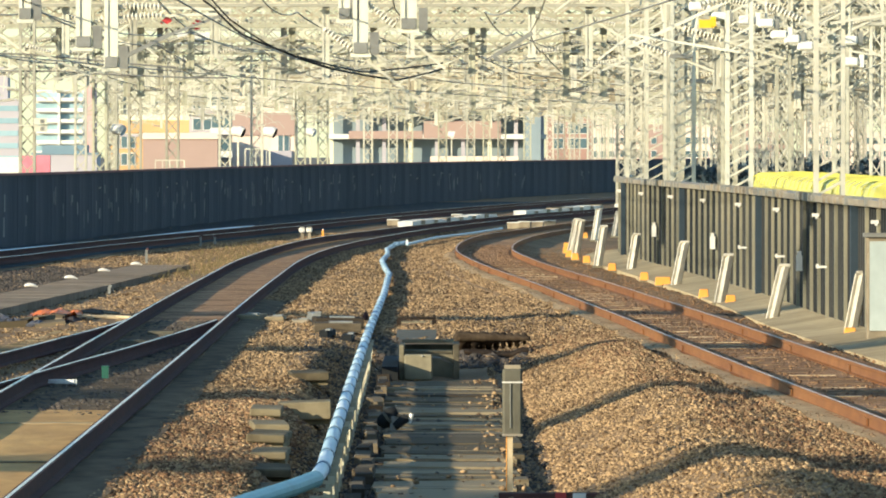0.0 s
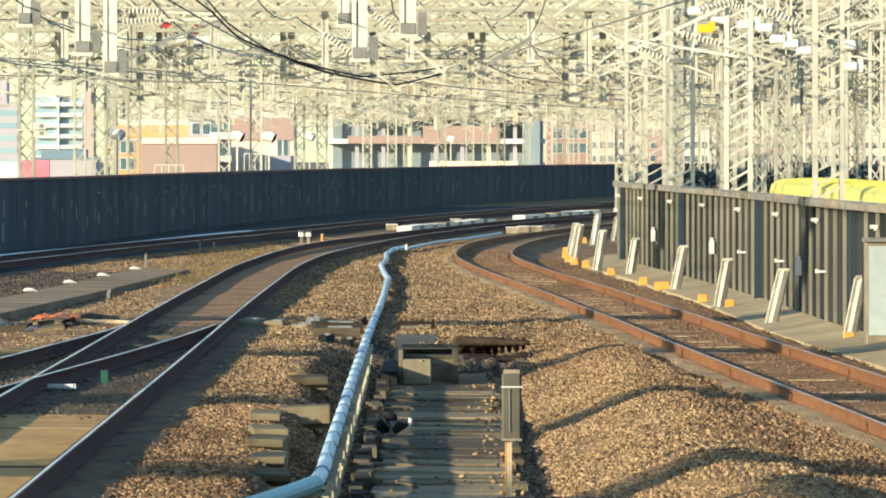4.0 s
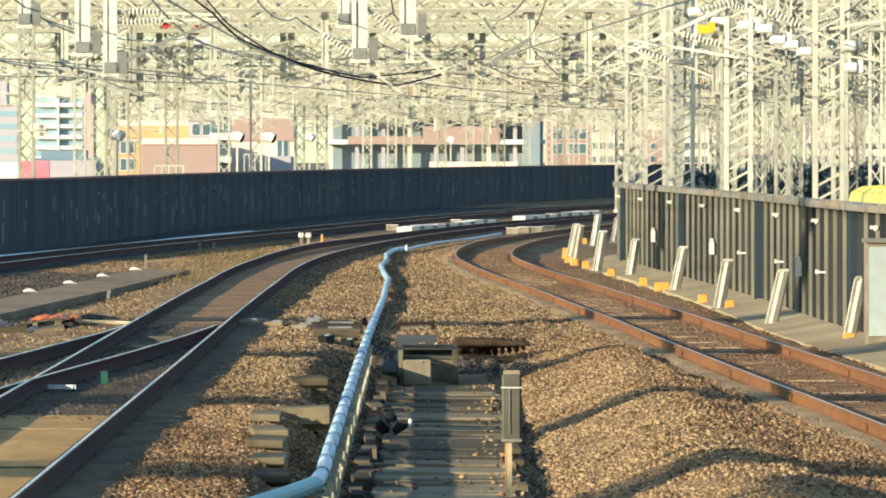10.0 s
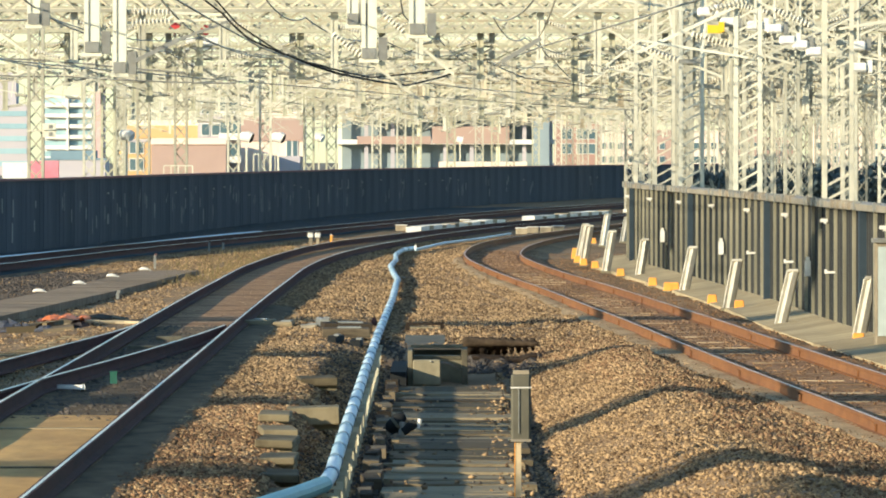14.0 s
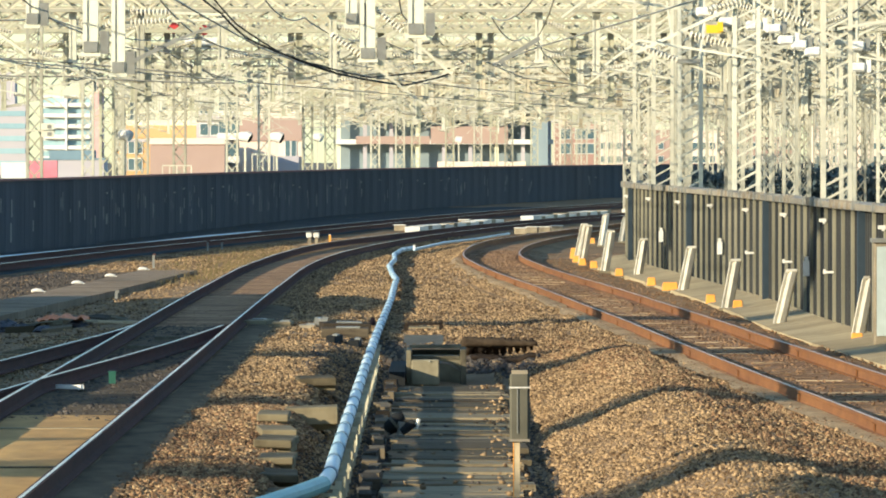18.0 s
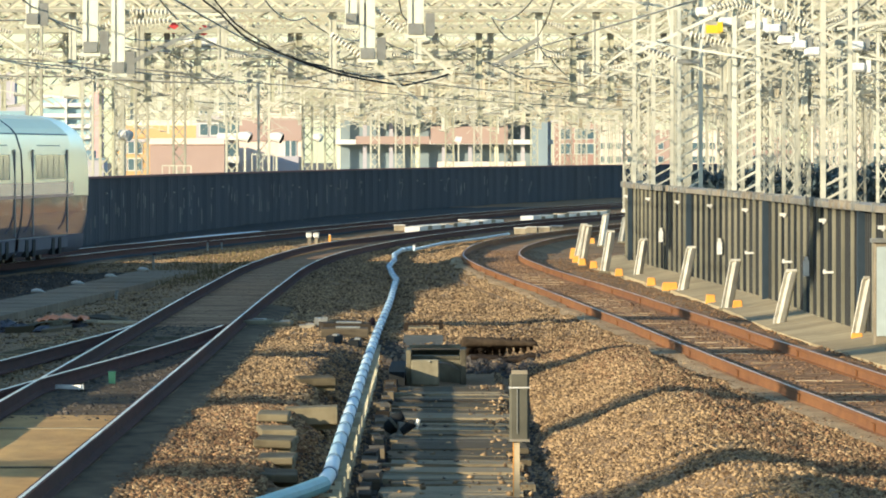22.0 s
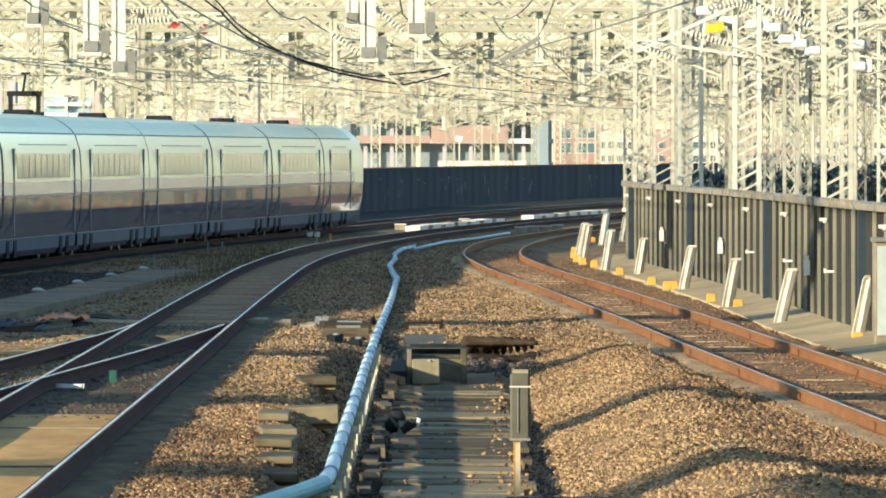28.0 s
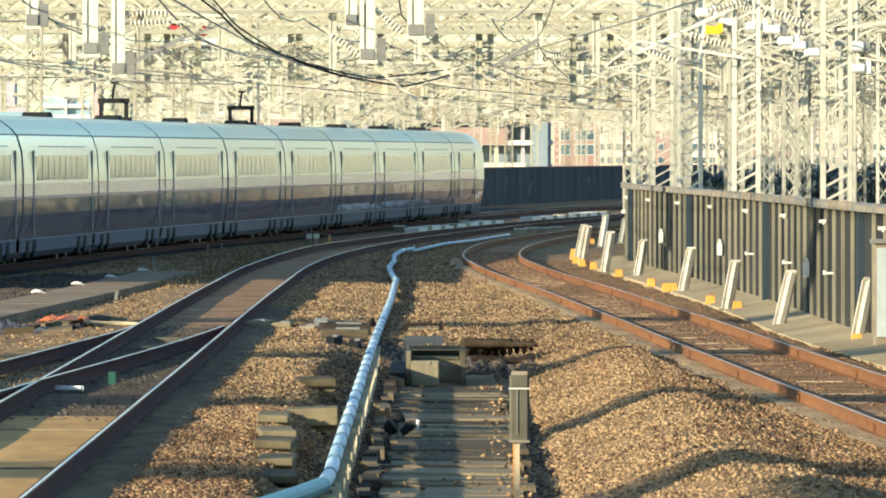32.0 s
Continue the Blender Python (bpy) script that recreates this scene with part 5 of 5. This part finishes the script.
stk2 = thing("marker_stake", "short white marker stake at the pipe bend", "stake", pose(-0.797, 288.3, -0.22), "marker stakes")
part("stake", Shape().box((0, 0, 0.08), (0.07, 0.07, 0.16)), WHITE, stk2)

# pale trough lids along the far curve, their glint put in as white
FAR_TROUGH = curve(((348.9, -1.72), (377.0, 0.35), (406.5, 2.77), (436.9, 5.55), (467.5, 8.28)))
ft = thing("cable_trough", "pale concrete cable trough lids along the far curve, glint painted white", "cable trough")
k = 0
for d in np.arange(358, 520, 2.2):
    k += 1
    if (k // 7) % 4 == 3:
        continue
    part("lid", Shape().sweep(((-0.28, -0.4), (0.28, -0.4), (0.28, -0.07), (-0.28, -0.07)), along(FAR_TROUGH, d, d + 2.1, 1.05, rnd.uniform(-0.03, 0.05))), WHITE if k % 3 else CONCRETE_PALE, ft)
for x0, y0 in ((2.88, 347.18), (3.335, 352.14), (3.811, 352.14), (4.329, 357.25), (-1.531, 361.57), (0.941, 390.16)):
    t = thing("concrete_block", "pale concrete block beside the far curve", "concrete block", pose(x0, y0, -0.24), "pale blocks")
    part("block", Shape().box((0, 0, 0.12), (0.42, 0.6, 0.22)), CONCRETE_PALE, t, bevel=0.02)
    part("lid", Shape().box((0, 0, 0.24), (0.46, 0.65, 0.03)), WHITE, t)
PIPE2 = ((-0.771, 285), (0.108, 306.65), (1.246, 320.86), (2.429, 341.2))
p2 = thing("insulated_pipe", "pale blue pipe lying in the ballast along the curve", "pipe")
part("pipe_section", Shape().tube([(x, d, -0.16) for x, d in PIPE2], 0.045, 10), PIPE, p2, smooth=True)

board = thing("marker_board", "low dark board with red and white ends beside the walkway", "board", pose(1.11, 87.7, -0.53))
part("board", Shape().box((0, 0, 0.04), (1.03, 0.25, 0.08)), RAIL_DARK, board)
part("red_end", Shape().box((0.05, -0.13, 0.05), (0.10, 0.02, 0.07)), RED, board)
part("white_end", Shape().box((0.22, -0.13, 0.05), (0.12, 0.02, 0.06)), WHITE, board)
mb = thing("switch_box", "small cream electrical boxes fixed to a mast", "electrical box", pose(-12.651, 309.4, 3.318))
for k in (0, 1):
    part("box", Shape().box((0, 0, 0.24 * k), (0.42, 0.2, 0.20)), CREAM, mb)
    part("cover", Shape().box((0.05, -0.11, 0.24 * k), (0.12, 0.02, 0.12)), STEEL_GREY, mb)
part("arm", Shape().bar((-0.5, 0.1, 0.1), (0.25, 0.05, 0.1), 0.05).box((-0.42, 0.55, 0.1), (0.6, 1.1, 0.05)), CREAM, mb)
ws = Shape()
rw = random.Random(9)
for k in range(900):
    d = rw.uniform(215, 290)
    x = TRACK_L(d) - 1.3 - rw.random() ** 1.5 * 2.2
    z = ground_z(x, d)
    h = rw.uniform(0.04, 0.16)
    w = rw.uniform(0.006, 0.014)
    lx, ly = rw.uniform(-0.06, 0.06), rw.uniform(-0.05, 0.05)
    ws.add([(x - w, d, z), (x + w, d, z), (x + lx + w * 0.4, d + ly, z + h), (x + lx - w * 0.4, d + ly, z + h)], [(0, 1, 2, 3)])
tagged(part("dry_weeds", ws, WEED), "dry brown weeds in the ballast beyond the turnout", "weeds", kind="stuff")

# ---- ballast stones ----
def stones(name, label, mat, zones, seed):
    rs = np.random.RandomState(seed)
    octa = np.array([(1, 0, 0), (-1, 0, 0), (0, 1, 0), (0, -1, 0), (0, 0, 1), (0, 0, -1)], float)
    tri = np.array([(0, 2, 4), (2, 1, 4), (1, 3, 4), (3, 0, 4), (2, 0, 5), (1, 2, 5), (3, 1, 5), (0, 3, 5)])
    allv = []
    for fx0, fx1, d0, d1, count, r0, r1, *level in zones:
        u = rs.rand(count)
        dd = d0 + (d1 - d0) * rs.rand(count)
        xx = np.array([fx0(d) + (fx1(d) - fx0(d)) * t for d, t in zip(dd, u)])
        zz = np.array([level[0] if level else ground_z(x, d) for x, d in zip(xx, dd)])
        size = r0 + (r1 - r0) * rs.rand(count) ** 2.6
        v = octa[None] * (0.6 + 0.8 * rs.rand(count, 6, 1)) * (0.5 + 0.9 * rs.rand(count, 1, 3))
        q = rs.normal(size=(count, 4))
        q /= np.linalg.norm(q, axis=1)[:, None]
        w, a, b, c = q.T
        R = np.stack([1 - 2 * (b * b + c * c), 2 * (a * b - c * w), 2 * (a * c + b * w), 2 * (a * b + c * w), 1 - 2 * (a * a + c * c), 2 * (b * c - a * w), 2 * (a * c - b * w), 2 * (b * c + a * w), 1 - 2 * (a * a + b * b)], 1).reshape(-1, 3, 3)
        v = np.einsum("nij,nkj->nki", R, v) * size[:, None, None]
        v[:, :, 2] *= 0.75
        v += np.stack([xx, dd, zz + size * 0.25], 1)[:, None]
        allv.append(v)
    v = np.concatenate(allv)
    n = len(v)
    f = (tri[None] + 6 * np.arange(n)[:, None, None]).reshape(-1)
    me = bpy.data.meshes.new(name)
    me.vertices.add(n * 6)
    me.vertices.foreach_set("co", v.reshape(-1))
    me.loops.add(n * 24)
    me.loops.foreach_set("vertex_index", f.astype(np.int32))
    me.polygons.add(n * 8)
    me.polygons.foreach_set("loop_start", np.arange(0, n * 24, 3, dtype=np.int32))
    me.update()
    me.validate()
    me.materials.append(mat)
    return tagged(new(name, me), label, "ballast", kind="stuff")


LR = lambda d: TRACK_L(d) + (1.22 if d < 180 else 0.9) + 0.08 * noise.noise((d * 0.9, 4.0, 9.0))
RL = lambda d: TRACK_R(d) - 0.92
stones("ballast_stones", "loose brown and tan ballast stones between the tracks", STONES, (
    (LR, lambda d: -0.85, 64, 150, 60000, 0.010, 0.033),
    (lambda d: 0.78, RL, 64, 150, 70000, 0.010, 0.033),
    (LR, RL, 148, 215, 36000, 0.014, 0.038), (LR, RL, 213, 330, 20000, 0.018, 0.042),
    (lambda d: TRACK_L(d) - 0.62, lambda d: TRACK_L(d) + 0.62, 152, 300, 6000, 0.010, 0.028), (lambda d: -0.45, lambda d: 0.82, 66, 133, 150, 0.012, 0.05, -0.515), (lambda d: 0.55, lambda d: 0.86, 66, 133, 320, 0.012, 0.05, -0.515),
    (lambda d: TRACK_T(d) + 1.2, lambda d: TRACK_L(d) - 1.0, 112, 330, 60000, 0.013, 0.036)), 1)
stones("rust_stained_stones", "rust-stained red-brown ballast stones along the right track", STONES_RED, (
    (lambda d: TRACK_R(d) - 2.3 + 0.5 * noise.noise((d * 0.15, 1.0, 2.0)), RL, 70, 150, 15000, 0.010, 0.036), (lambda d: -2.85, lambda d: -1.35, 72, 114, 18000, 0.010, 0.034),
    (lambda d: TRACK_R(d) - 0.62, lambda d: TRACK_R(d) + 0.62, 90, 280, 15000, 0.014, 0.038),
    (lambda d: TRACK_R(d) + 0.86, lambda d: FENCE_LINE(d) - 0.97, 90, 280, 8000, 0.010, 0.030)), 8)
stones("sandy_fines", "sandy fine ballast between the dark rails", SAND_STONE, (
    (lambda d: TRACK_L(d) - 0.64, lambda d: TRACK_L(d) + 0.64, 60, 300, 14000, 0.006, 0.02),), 5)
stones("dark_ballast_stones", "dark ballast stones, oily by the turnout, shade-toned by the trough and walkway", STONES_DARK, (
    (lambda d: -1.05, lambda d: -0.55, 64, 150, 2600, 0.02, 0.05), (lambda d: -1.9, lambda d: -1.05, 126, 150, 1200, 0.02, 0.045), (lambda d: -1.45, lambda d: -1.05, 80, 126, 1300, 0.015, 0.04), (lambda d: TRACK_L(d) - 0.6, lambda d: TRACK_L(d) + 0.6, 103, 160, 3200, 0.02, 0.045),
    (lambda d: -0.5, lambda d: 0.8, 66, 133, 110, 0.015, 0.045, -0.515), (lambda d: 0.86, lambda d: 1.2, 66, 140, 1500, 0.02, 0.04), (lambda d: TRACK_T(d) + 1.3, lambda d: LEFT_TROUGH(d) - 0.75, 172, 236, 20000, 0.03, 0.05), (lambda d: 0.38, lambda d: 1.42, 138.5, 143, 420, 0.03, 0.07)), 2)
# ---- a crow rising beyond the wall ----
crow = thing("crow", "black crow in flight with raised wings", "bird", pose(7, 640, 0.3))
part("body", Shape().tube([(-0.24, 0, 0), (-0.15, 0, 0.02), (0.0, 0, 0.02), (0.13, 0, 0.04), (0.2, 0, 0.06), (0.27, 0, 0.05)], [0.03, 0.05, 0.085, 0.06, 0.055, 0.008], 10), DARK, crow, smooth=True)
part("tail", Shape().box((-0.32, 0, 0.0), (0.2, 0.12, 0.02)), DARK, crow)
wings = []
for sd in (-1, 1):
    w = Shape().add([(0.10, 0, 0), (-0.12, 0, 0), (-0.14, sd * 0.28, 0.02), (-0.10, sd * 0.52, 0.0), (0.02, sd * 0.50, 0.0), (0.12, sd * 0.26, 0.03)], [(0, 1, 2, 5), (5, 2, 3, 4)])
    w.add([(x, y, z + 0.015) for x, y, z in w.v[:6]], [(5, 2, 1, 0), (4, 3, 2, 5)])
    wings.append(part("wing", w, DARK, crow, at=pose(0, sd * 0.04, 0.05)))

# ---- the train ----
CAR_BODY = material("white_train_paint", (1.0, 0.92, 0.75), 0.30, 0.7, color2=(0.96, 0.88, 0.70), grain=0.8, stain=0.2, amount=0.4, bump=0.004)
CAR_LOWER = material("tan_reflection_side", (0.72, 0.60, 0.46), 0.06, 0.55, color2=(0.64, 0.53, 0.41), grain=0.25, stain=0.2, amount=0.4, spec=0.8, bump=0.04, detail=0)
CAR_NAVY = material("glossy_navy_paint", (0.21, 0.175, 0.24), 0.08, color2=(0.165, 0.14, 0.20), grain=0.25, stain=0.2, amount=0.4, spec=0.7, bump=0.03, detail=0)
CAR_BAND = material("pale_pink_band", (0.98, 0.75, 0.72), 0.25, 0.6, grain=0.8, stain=0.2, color2=(0.94, 0.77, 0.71), amount=0.3)
CAR_STRIPE = material("pink_stripe", (0.36, 0.15, 0.24), 0.3, grain=2, amount=0.3)
CAR_ROOF = material("pale_green_roof", (1.0, 0.88, 0.58), 0.45, 0.45, color2=(0.92, 0.82, 0.53), grain=1, stain=0.4, amount=0.6)
CAR_SKIRT = material("slate_skirt", (0.115, 0.12, 0.16), 0.7, spec=0.2, color2=(0.085, 0.09, 0.125), grain=2, stain=0.5)
CAR_SILL = material("dull_white_line", (0.42, 0.43, 0.44), 0.6, grain=1.5, stain=0.5, amount=1.0)
CAR_GAP = material("rubber_gangway", (0.03, 0.03, 0.035), 0.7, grain=4)
CAR_SEAM = material("grey_seam", (0.17, 0.17, 0.18), 0.6, grain=4)
CAR_GLASS = material("sky_bright_window", (0.95, 0.90, 0.76), 0.14, 0.7, color2=(0.84, 0.80, 0.68), grain=1, amount=0.3)
HALF = 1.475
BODY_SIDE = ((1.33, 0.62), (1.42, 0.92), (1.462, 1.22), (HALF, 1.62))
BODY_UP = ((HALF, 1.62), (HALF, 2.2), (1.44, 2.75), (1.32, 3.15))
BODY_ROOF = ((1.32, 3.15), (1.18, 3.32), (0.87, 3.55), (0.45, 3.66), (-0.45, 3.66), (-0.87, 3.55), (-1.18, 3.32), (-1.32, 3.15))


def strip(prof, y0, y1, sections=None):
    """A run of open profile along the car, mirrored when it lies on one side."""
    s = Shape()
    fr = [(Vector((0, y, 0)), Vector((1, 0, 0))) for y in (y0, y1)]
    return s.sweep(prof, fr, closed=False)


win_mesh = Shape().box((0, 0, 0), (0.02, 1.4, 0.60)).mesh("window", CAR_GLASS)
bar_mesh = Shape().box((0, 0, 0), (0.024, 0.08, 0.62)).mesh("window_bar", CAR_SEAM)


def train_car(front=False, pan=False):
    car = thing("train_car", "white high-speed train car with pink stripe and mirror-like lower side", "train car", group="train cars")
    L = 22.3 if front else 20.2
    y0, y1 = -L / 2, L / 2
    ym = y1 - (9 if front else 0)

    def both(prof, a, b):
        s = strip([(x, z) for x, z in prof], a, b)
        k = strip([(-x, z) for x, z in prof][::-1], a, b)
        return s.add(k.v, k.f)

    part("lower_side", both(BODY_SIDE[2:], y0, ym), CAR_LOWER, car, "mirror-like lower side")
    part("sill", both(BODY_SIDE[:3], y0, ym), CAR_NAVY, car, "glossy dark blue sill")
    part("sill_line", both(((1.334, 0.605), (1.342, 0.63)), y0, ym), CAR_SILL, car, "thin white line")
    part("gutter", both(((1.325, 3.16), (1.30, 3.19)), y0, ym), CAR_SEAM, car, "thin grey rain gutter")
    part("window_line", both(((1.418, 2.88), (1.410, 2.90)), y0 + 4.2, ym - 3.0), CAR_SEAM, car)
    part("upper_side", both(BODY_UP, y0, ym), CAR_BODY, car, smooth=True)
    part("band", both(((HALF + 0.003, 1.67), (HALF + 0.003, 1.98)), y0, ym), CAR_BAND, car, "pale pink band")
    part("stripe", both(((HALF + 0.005, 1.60), (HALF + 0.005, 1.67)), y0, ym), CAR_STRIPE, car, "thin purple pink stripe")
    part("roof", strip(BODY_ROOF, y0, ym), CAR_ROOF, car, "pale green roof")
    part("skirt", both(((1.18, 0.16), (1.32, 0.30), (1.34, 0.60)), y0 + 0.3, ym), CAR_SKIRT, car)
    part("floor", Shape().box((0, (y0 + ym) / 2, 0.6), (2.5, ym - y0, 0.1)), CAR_SKIRT, car)
    for y in (y0 + 0.01, ym - 0.01):
        ends = Shape()
        loop = [(x, z) for x, z in BODY_SIDE + BODY_UP + BODY_ROOF[1:-1]] + [(-x, z) for x, z in (BODY_SIDE + BODY_UP)[::-1]]
        ends.add([(x, y, z) for x, z in loop], [tuple(range(len(loop)))])
        part("end_wall", ends, CAR_SEAM, car)
    for side in (1, -1):
        # doors near the car ends and a row of small windows
        for yd in (y0 + 1.9, ym - 1.2):
            d = part("door", Shape().box((0, 0, 0), (0.03, 0.95, 1.45)), CAR_BODY, car, at=pose(side * (HALF - 0.035), yd, 2.0))
            k = 1 if yd < 0 else -1
            part("door_edge", Shape().box((0, 0, 0), (0.03, 0.24, 2.1)), CAR_SEAM, d, "dark door seam", at=pose(side * 0.035, k * 0.55, -0.26))
        n = 9 if not front else 5
        for k in range(n):
            yw = y0 + 3.9 + k * 1.55
            part("window", win_mesh, CAR_GLASS, car, at=pose(side * (HALF - 0.004), yw, 2.36))
            part("window_bar", bar_mesh, CAR_SEAM, car, at=pose(side * (HALF - 0.002), yw + 0.775, 2.36))
    for yb in (y0 + 3.2, ym - 3.2):
        b = part("bogie", Shape().box((0, 0, 0.48), (2.2, 3.2, 0.32)), CAR_GAP, car, at=pose(0, yb, 0))
        for yy in (-1.25, 1.25):
            for xx in (-0.75, 0.75):
                part("wheel", Shape().tube([(xx - 0.06, yy, 0.43), (xx + 0.06, yy, 0.43)], 0.43, 20), STEEL_GREY, b)
        for sx in (-1, 1):
            for sy in (-0.9, 0.9):
                part("bogie_opening", Shape().box((sx * 1.30, sy, 0.36), (0.10, 0.7, 0.42)), DARK, b)
    hull = [(x * 0.975, z * 0.985 + 0.02) for x, z in BODY_SIDE + BODY_UP + BODY_ROOF[1:-1]] + [(-x * 0.975, z * 0.985 + 0.02) for x, z in (BODY_SIDE + BODY_UP)[::-1]]
    part("gangway", Shape().sweep(hull, [(Vector((0, y0 - 0.33, 0)), Vector((1, 0, 0))), (Vector((0, y0 + 0.02, 0)), Vector((1, 0, 0)))]), CAR_SEAM, car, "grey gangway bellows")
    if not front:
        part("roof_unit", Shape().box((0, y1 - 1.4, 3.72), (0.75, 1.3, 0.16), taper=0.85), DARK, car)
    if front:
        # long drooping nose in rings
        for name, prof, mat in (("nose_lower", BODY_SIDE[2:], CAR_LOWER), ("nose_sill", BODY_SIDE[:3], CAR_NAVY), ("nose_upper", BODY_UP + BODY_ROOF[1:4] + ((0, 3.68),), CAR_BODY), ("nose_skirt", ((1.18, 0.16), (1.32, 0.30), (1.34, 0.62)), CAR_SKIRT)):
            s = Shape()
            rings = 16
            for sd in (1, -1):
                pr = [(x * sd, z) for x, z in prof]
                vs = []
                for i in range(rings + 1):
                    u = i / rings
                    wd = math.sqrt(max(0.0, 1 - u ** 6.0))
                    top = 1.25 + (3.68 - 1.25) * (1 - u ** 6) ** 0.7
                    for x, z in pr:
                        zz = z if z < 1.0 else 1.0 + (z - 1.0) * (top - 1.0) / (3.68 - 1.0)
                        vs.append((x * max(wd, 0.02), ym + 7.5 * u, zz))
                n = len(pr)
                s.add(vs, [(i * n + k, (i + 1) * n + k, (i + 1) * n + k + 1, i * n + k + 1) for i in range(rings) for k in range(n - 1)])
            part(name, s, mat, car, smooth=True)
    if pan:
        p = part("pantograph", Shape().box((0, 0, 3.70), (0.95, 0.8, 0.09)), DARK, car, at=pose(0, y0 - 0.1, 0))
        s = Shape()
        for sx in (-0.36, 0.36):
            s.bar((sx, 0, 3.72), (sx, 0.0, 4.20), 0.11)
        s.bar((-0.45, 0, 4.22), (0.45, 0, 4.22), 0.14)
        part("pantograph_frame", s, DARK, p)
        part("pantograph_arm", Shape().bar((0, -0.4, 4.25), (0.0, 0.3, 4.72), 0.06).bar((-0.12, 0.3, 4.74), (0.12, 0.3, 4.74), 0.06), DARK, p)
    return car


cars = []
first = train_car(front=True)
mid = train_car()
pan = train_car(pan=True)
for i in range(10):
    if i == 0:
        cars.append(first)
    elif i == 1:
        cars.append(mid)
    elif i == 4:
        cars.append(pan)
    else:
        cars.append(copy_thing(pan if i == 6 else mid, pose(0, 0, 0)))

# ---- the yellow vehicle on the lower line behind the fence ----
YEL_LINE = curve(((85, 11.1), (195, 10.5), (280, 10.5), (340, 11.1)))


def yellow_car():
    car = thing("yellow_railcar", "yellow railway maintenance car with a rounded roof", "railcar", group="yellow railcars")
    prof = ((1.24, 0.9), (1.26, 3.40), (1.20, 3.60), (1.02, 3.70), (0, 3.75), (-1.02, 3.70), (-1.20, 3.60), (-1.26, 3.40), (-1.24, 0.9))
    fr = [(Vector((0, y, 0)), Vector((1, 0, 0))) for y in (-9.6, 9.6)]
    part("body", Shape().sweep(prof, fr), YELLOW, car)
    for y in (-7.5, -4.5, -1.5, 1.5, 4.5, 7.5):
        part("roof_rib", Shape().sweep([(x * 1.02, z + 0.03) for x, z in prof[1:-1]], [(Vector((0, y - 0.05, 0)), Vector((1, 0, 0))), (Vector((0, y + 0.05, 0)), Vector((1, 0, 0)))]), YELLOW, car)
    for y in (-6.5, 6.5):
        b = part("bogie", Shape().box((0, 0, 0.65), (2.0, 2.8, 0.5)), DARK, car, at=pose(0, y, 0))
        for yy in (-1, 1):
            part("wheelset", Shape().tube([(-0.8, yy, 0.43), (0.8, yy, 0.43)], 0.43, 16), STEEL_GREY, b)
    return car


yel = [yellow_car()]
yel += [copy_thing(yel[0], pose(0, 0, 0)) for k in range(3)]
low_track = thing("railway_track", "railway track on the lower line behind the fence", "track")
for o in (-0.7525, 0.7525):
    rail(low_track, YEL_LINE, 76, 357, o, RUST, -1.75, head=False)


def on_line(f, d, z=0.0):
    """The pose of a vehicle with its middle at distance d on a line."""
    a = math.degrees(math.atan2(f(d + 8) - f(d - 8), 16))
    return pose(f(d), d, z, 0, 0, -a)


# distance ahead of the train's tip, time by time
TRAIN_AT = curve(((0, -115), (17, 172), (18, 189), (19, 206.8), (20, 223.4), (21, 239.0), (22, 255.4), (23, 271.1), (24, 286.9), (25, 303.4), (26.5, 328.0), (28, 352.9), (29, 370.4), (30, 387.2), (31, 403.4), (32, 419.6)))
YEL_AT = curve(((0, 281), (2.4, 276), (3.2, 268.5), (6, 245), (7, 237), (8, 231), (9.2, 219), (10.4, 210), (11, 205), (11.6, 196), (12.5, 180), (14, 150), (32, -200)))


def motions():
    times = [0, 4, 8, 12, 16] + [17 + 0.5 * k for k in range(31)]
    for i, car in enumerate(cars):
        walk(car, [(t, on_line(TRACK_T, TRAIN_AT(t) - (11.15 if i == 0 else 12.2 + 20.5 * i))) for t in times])
    flight = [(0, 7.0, 0.3), (12.0, 7.1, 0.4), (12.2, 7.3, 1.0)] + [(12.3, 7.62, 2.17), (12.4, 8.66, 2.40), (12.5, 9.04, 2.49), (12.6, 10.47, 2.55), (12.7, 10.96, 3.15), (12.8, 11.75, 3.23), (12.9, 13.03, 3.30), (13.0, 13.29, 3.94), (13.1, 14.49, 4.28), (13.2, 15.25, 4.81), (13.3, 15.42, 5.45), (13.4, 16.58, 6.13), (13.5, 16.81, 6.84)] + [(14.2, 21.0, 11.5), (20, 60.0, 40.0), (32, 120.0, 60.0)]
    walk(crow, [(t, pose(x, 640, z, 0, -30, 20)) for t, x, z in flight])
    for sd, w in zip((-1, 1), wings):
        beats = [0.0, 12.0] + [12.2 + 0.12 * k for k in range(16)] + [32.0]
        walk(w, [(t, pose(0, sd * 0.04, 0.05, sd * (38 if k % 2 else -24), 0, 0)) for k, t in enumerate(beats)])
    for i, car in enumerate(yel):
        walk(car, [(t, on_line(YEL_LINE, YEL_AT(t) - 9.8 - 20 * i, -1.75)) for t in (0, 1, 2.4, 3.2, 4.5, 6, 7, 8, 9.2, 10.4, 11, 11.6, 12.5, 14, 16, 24, 32)])


motions()
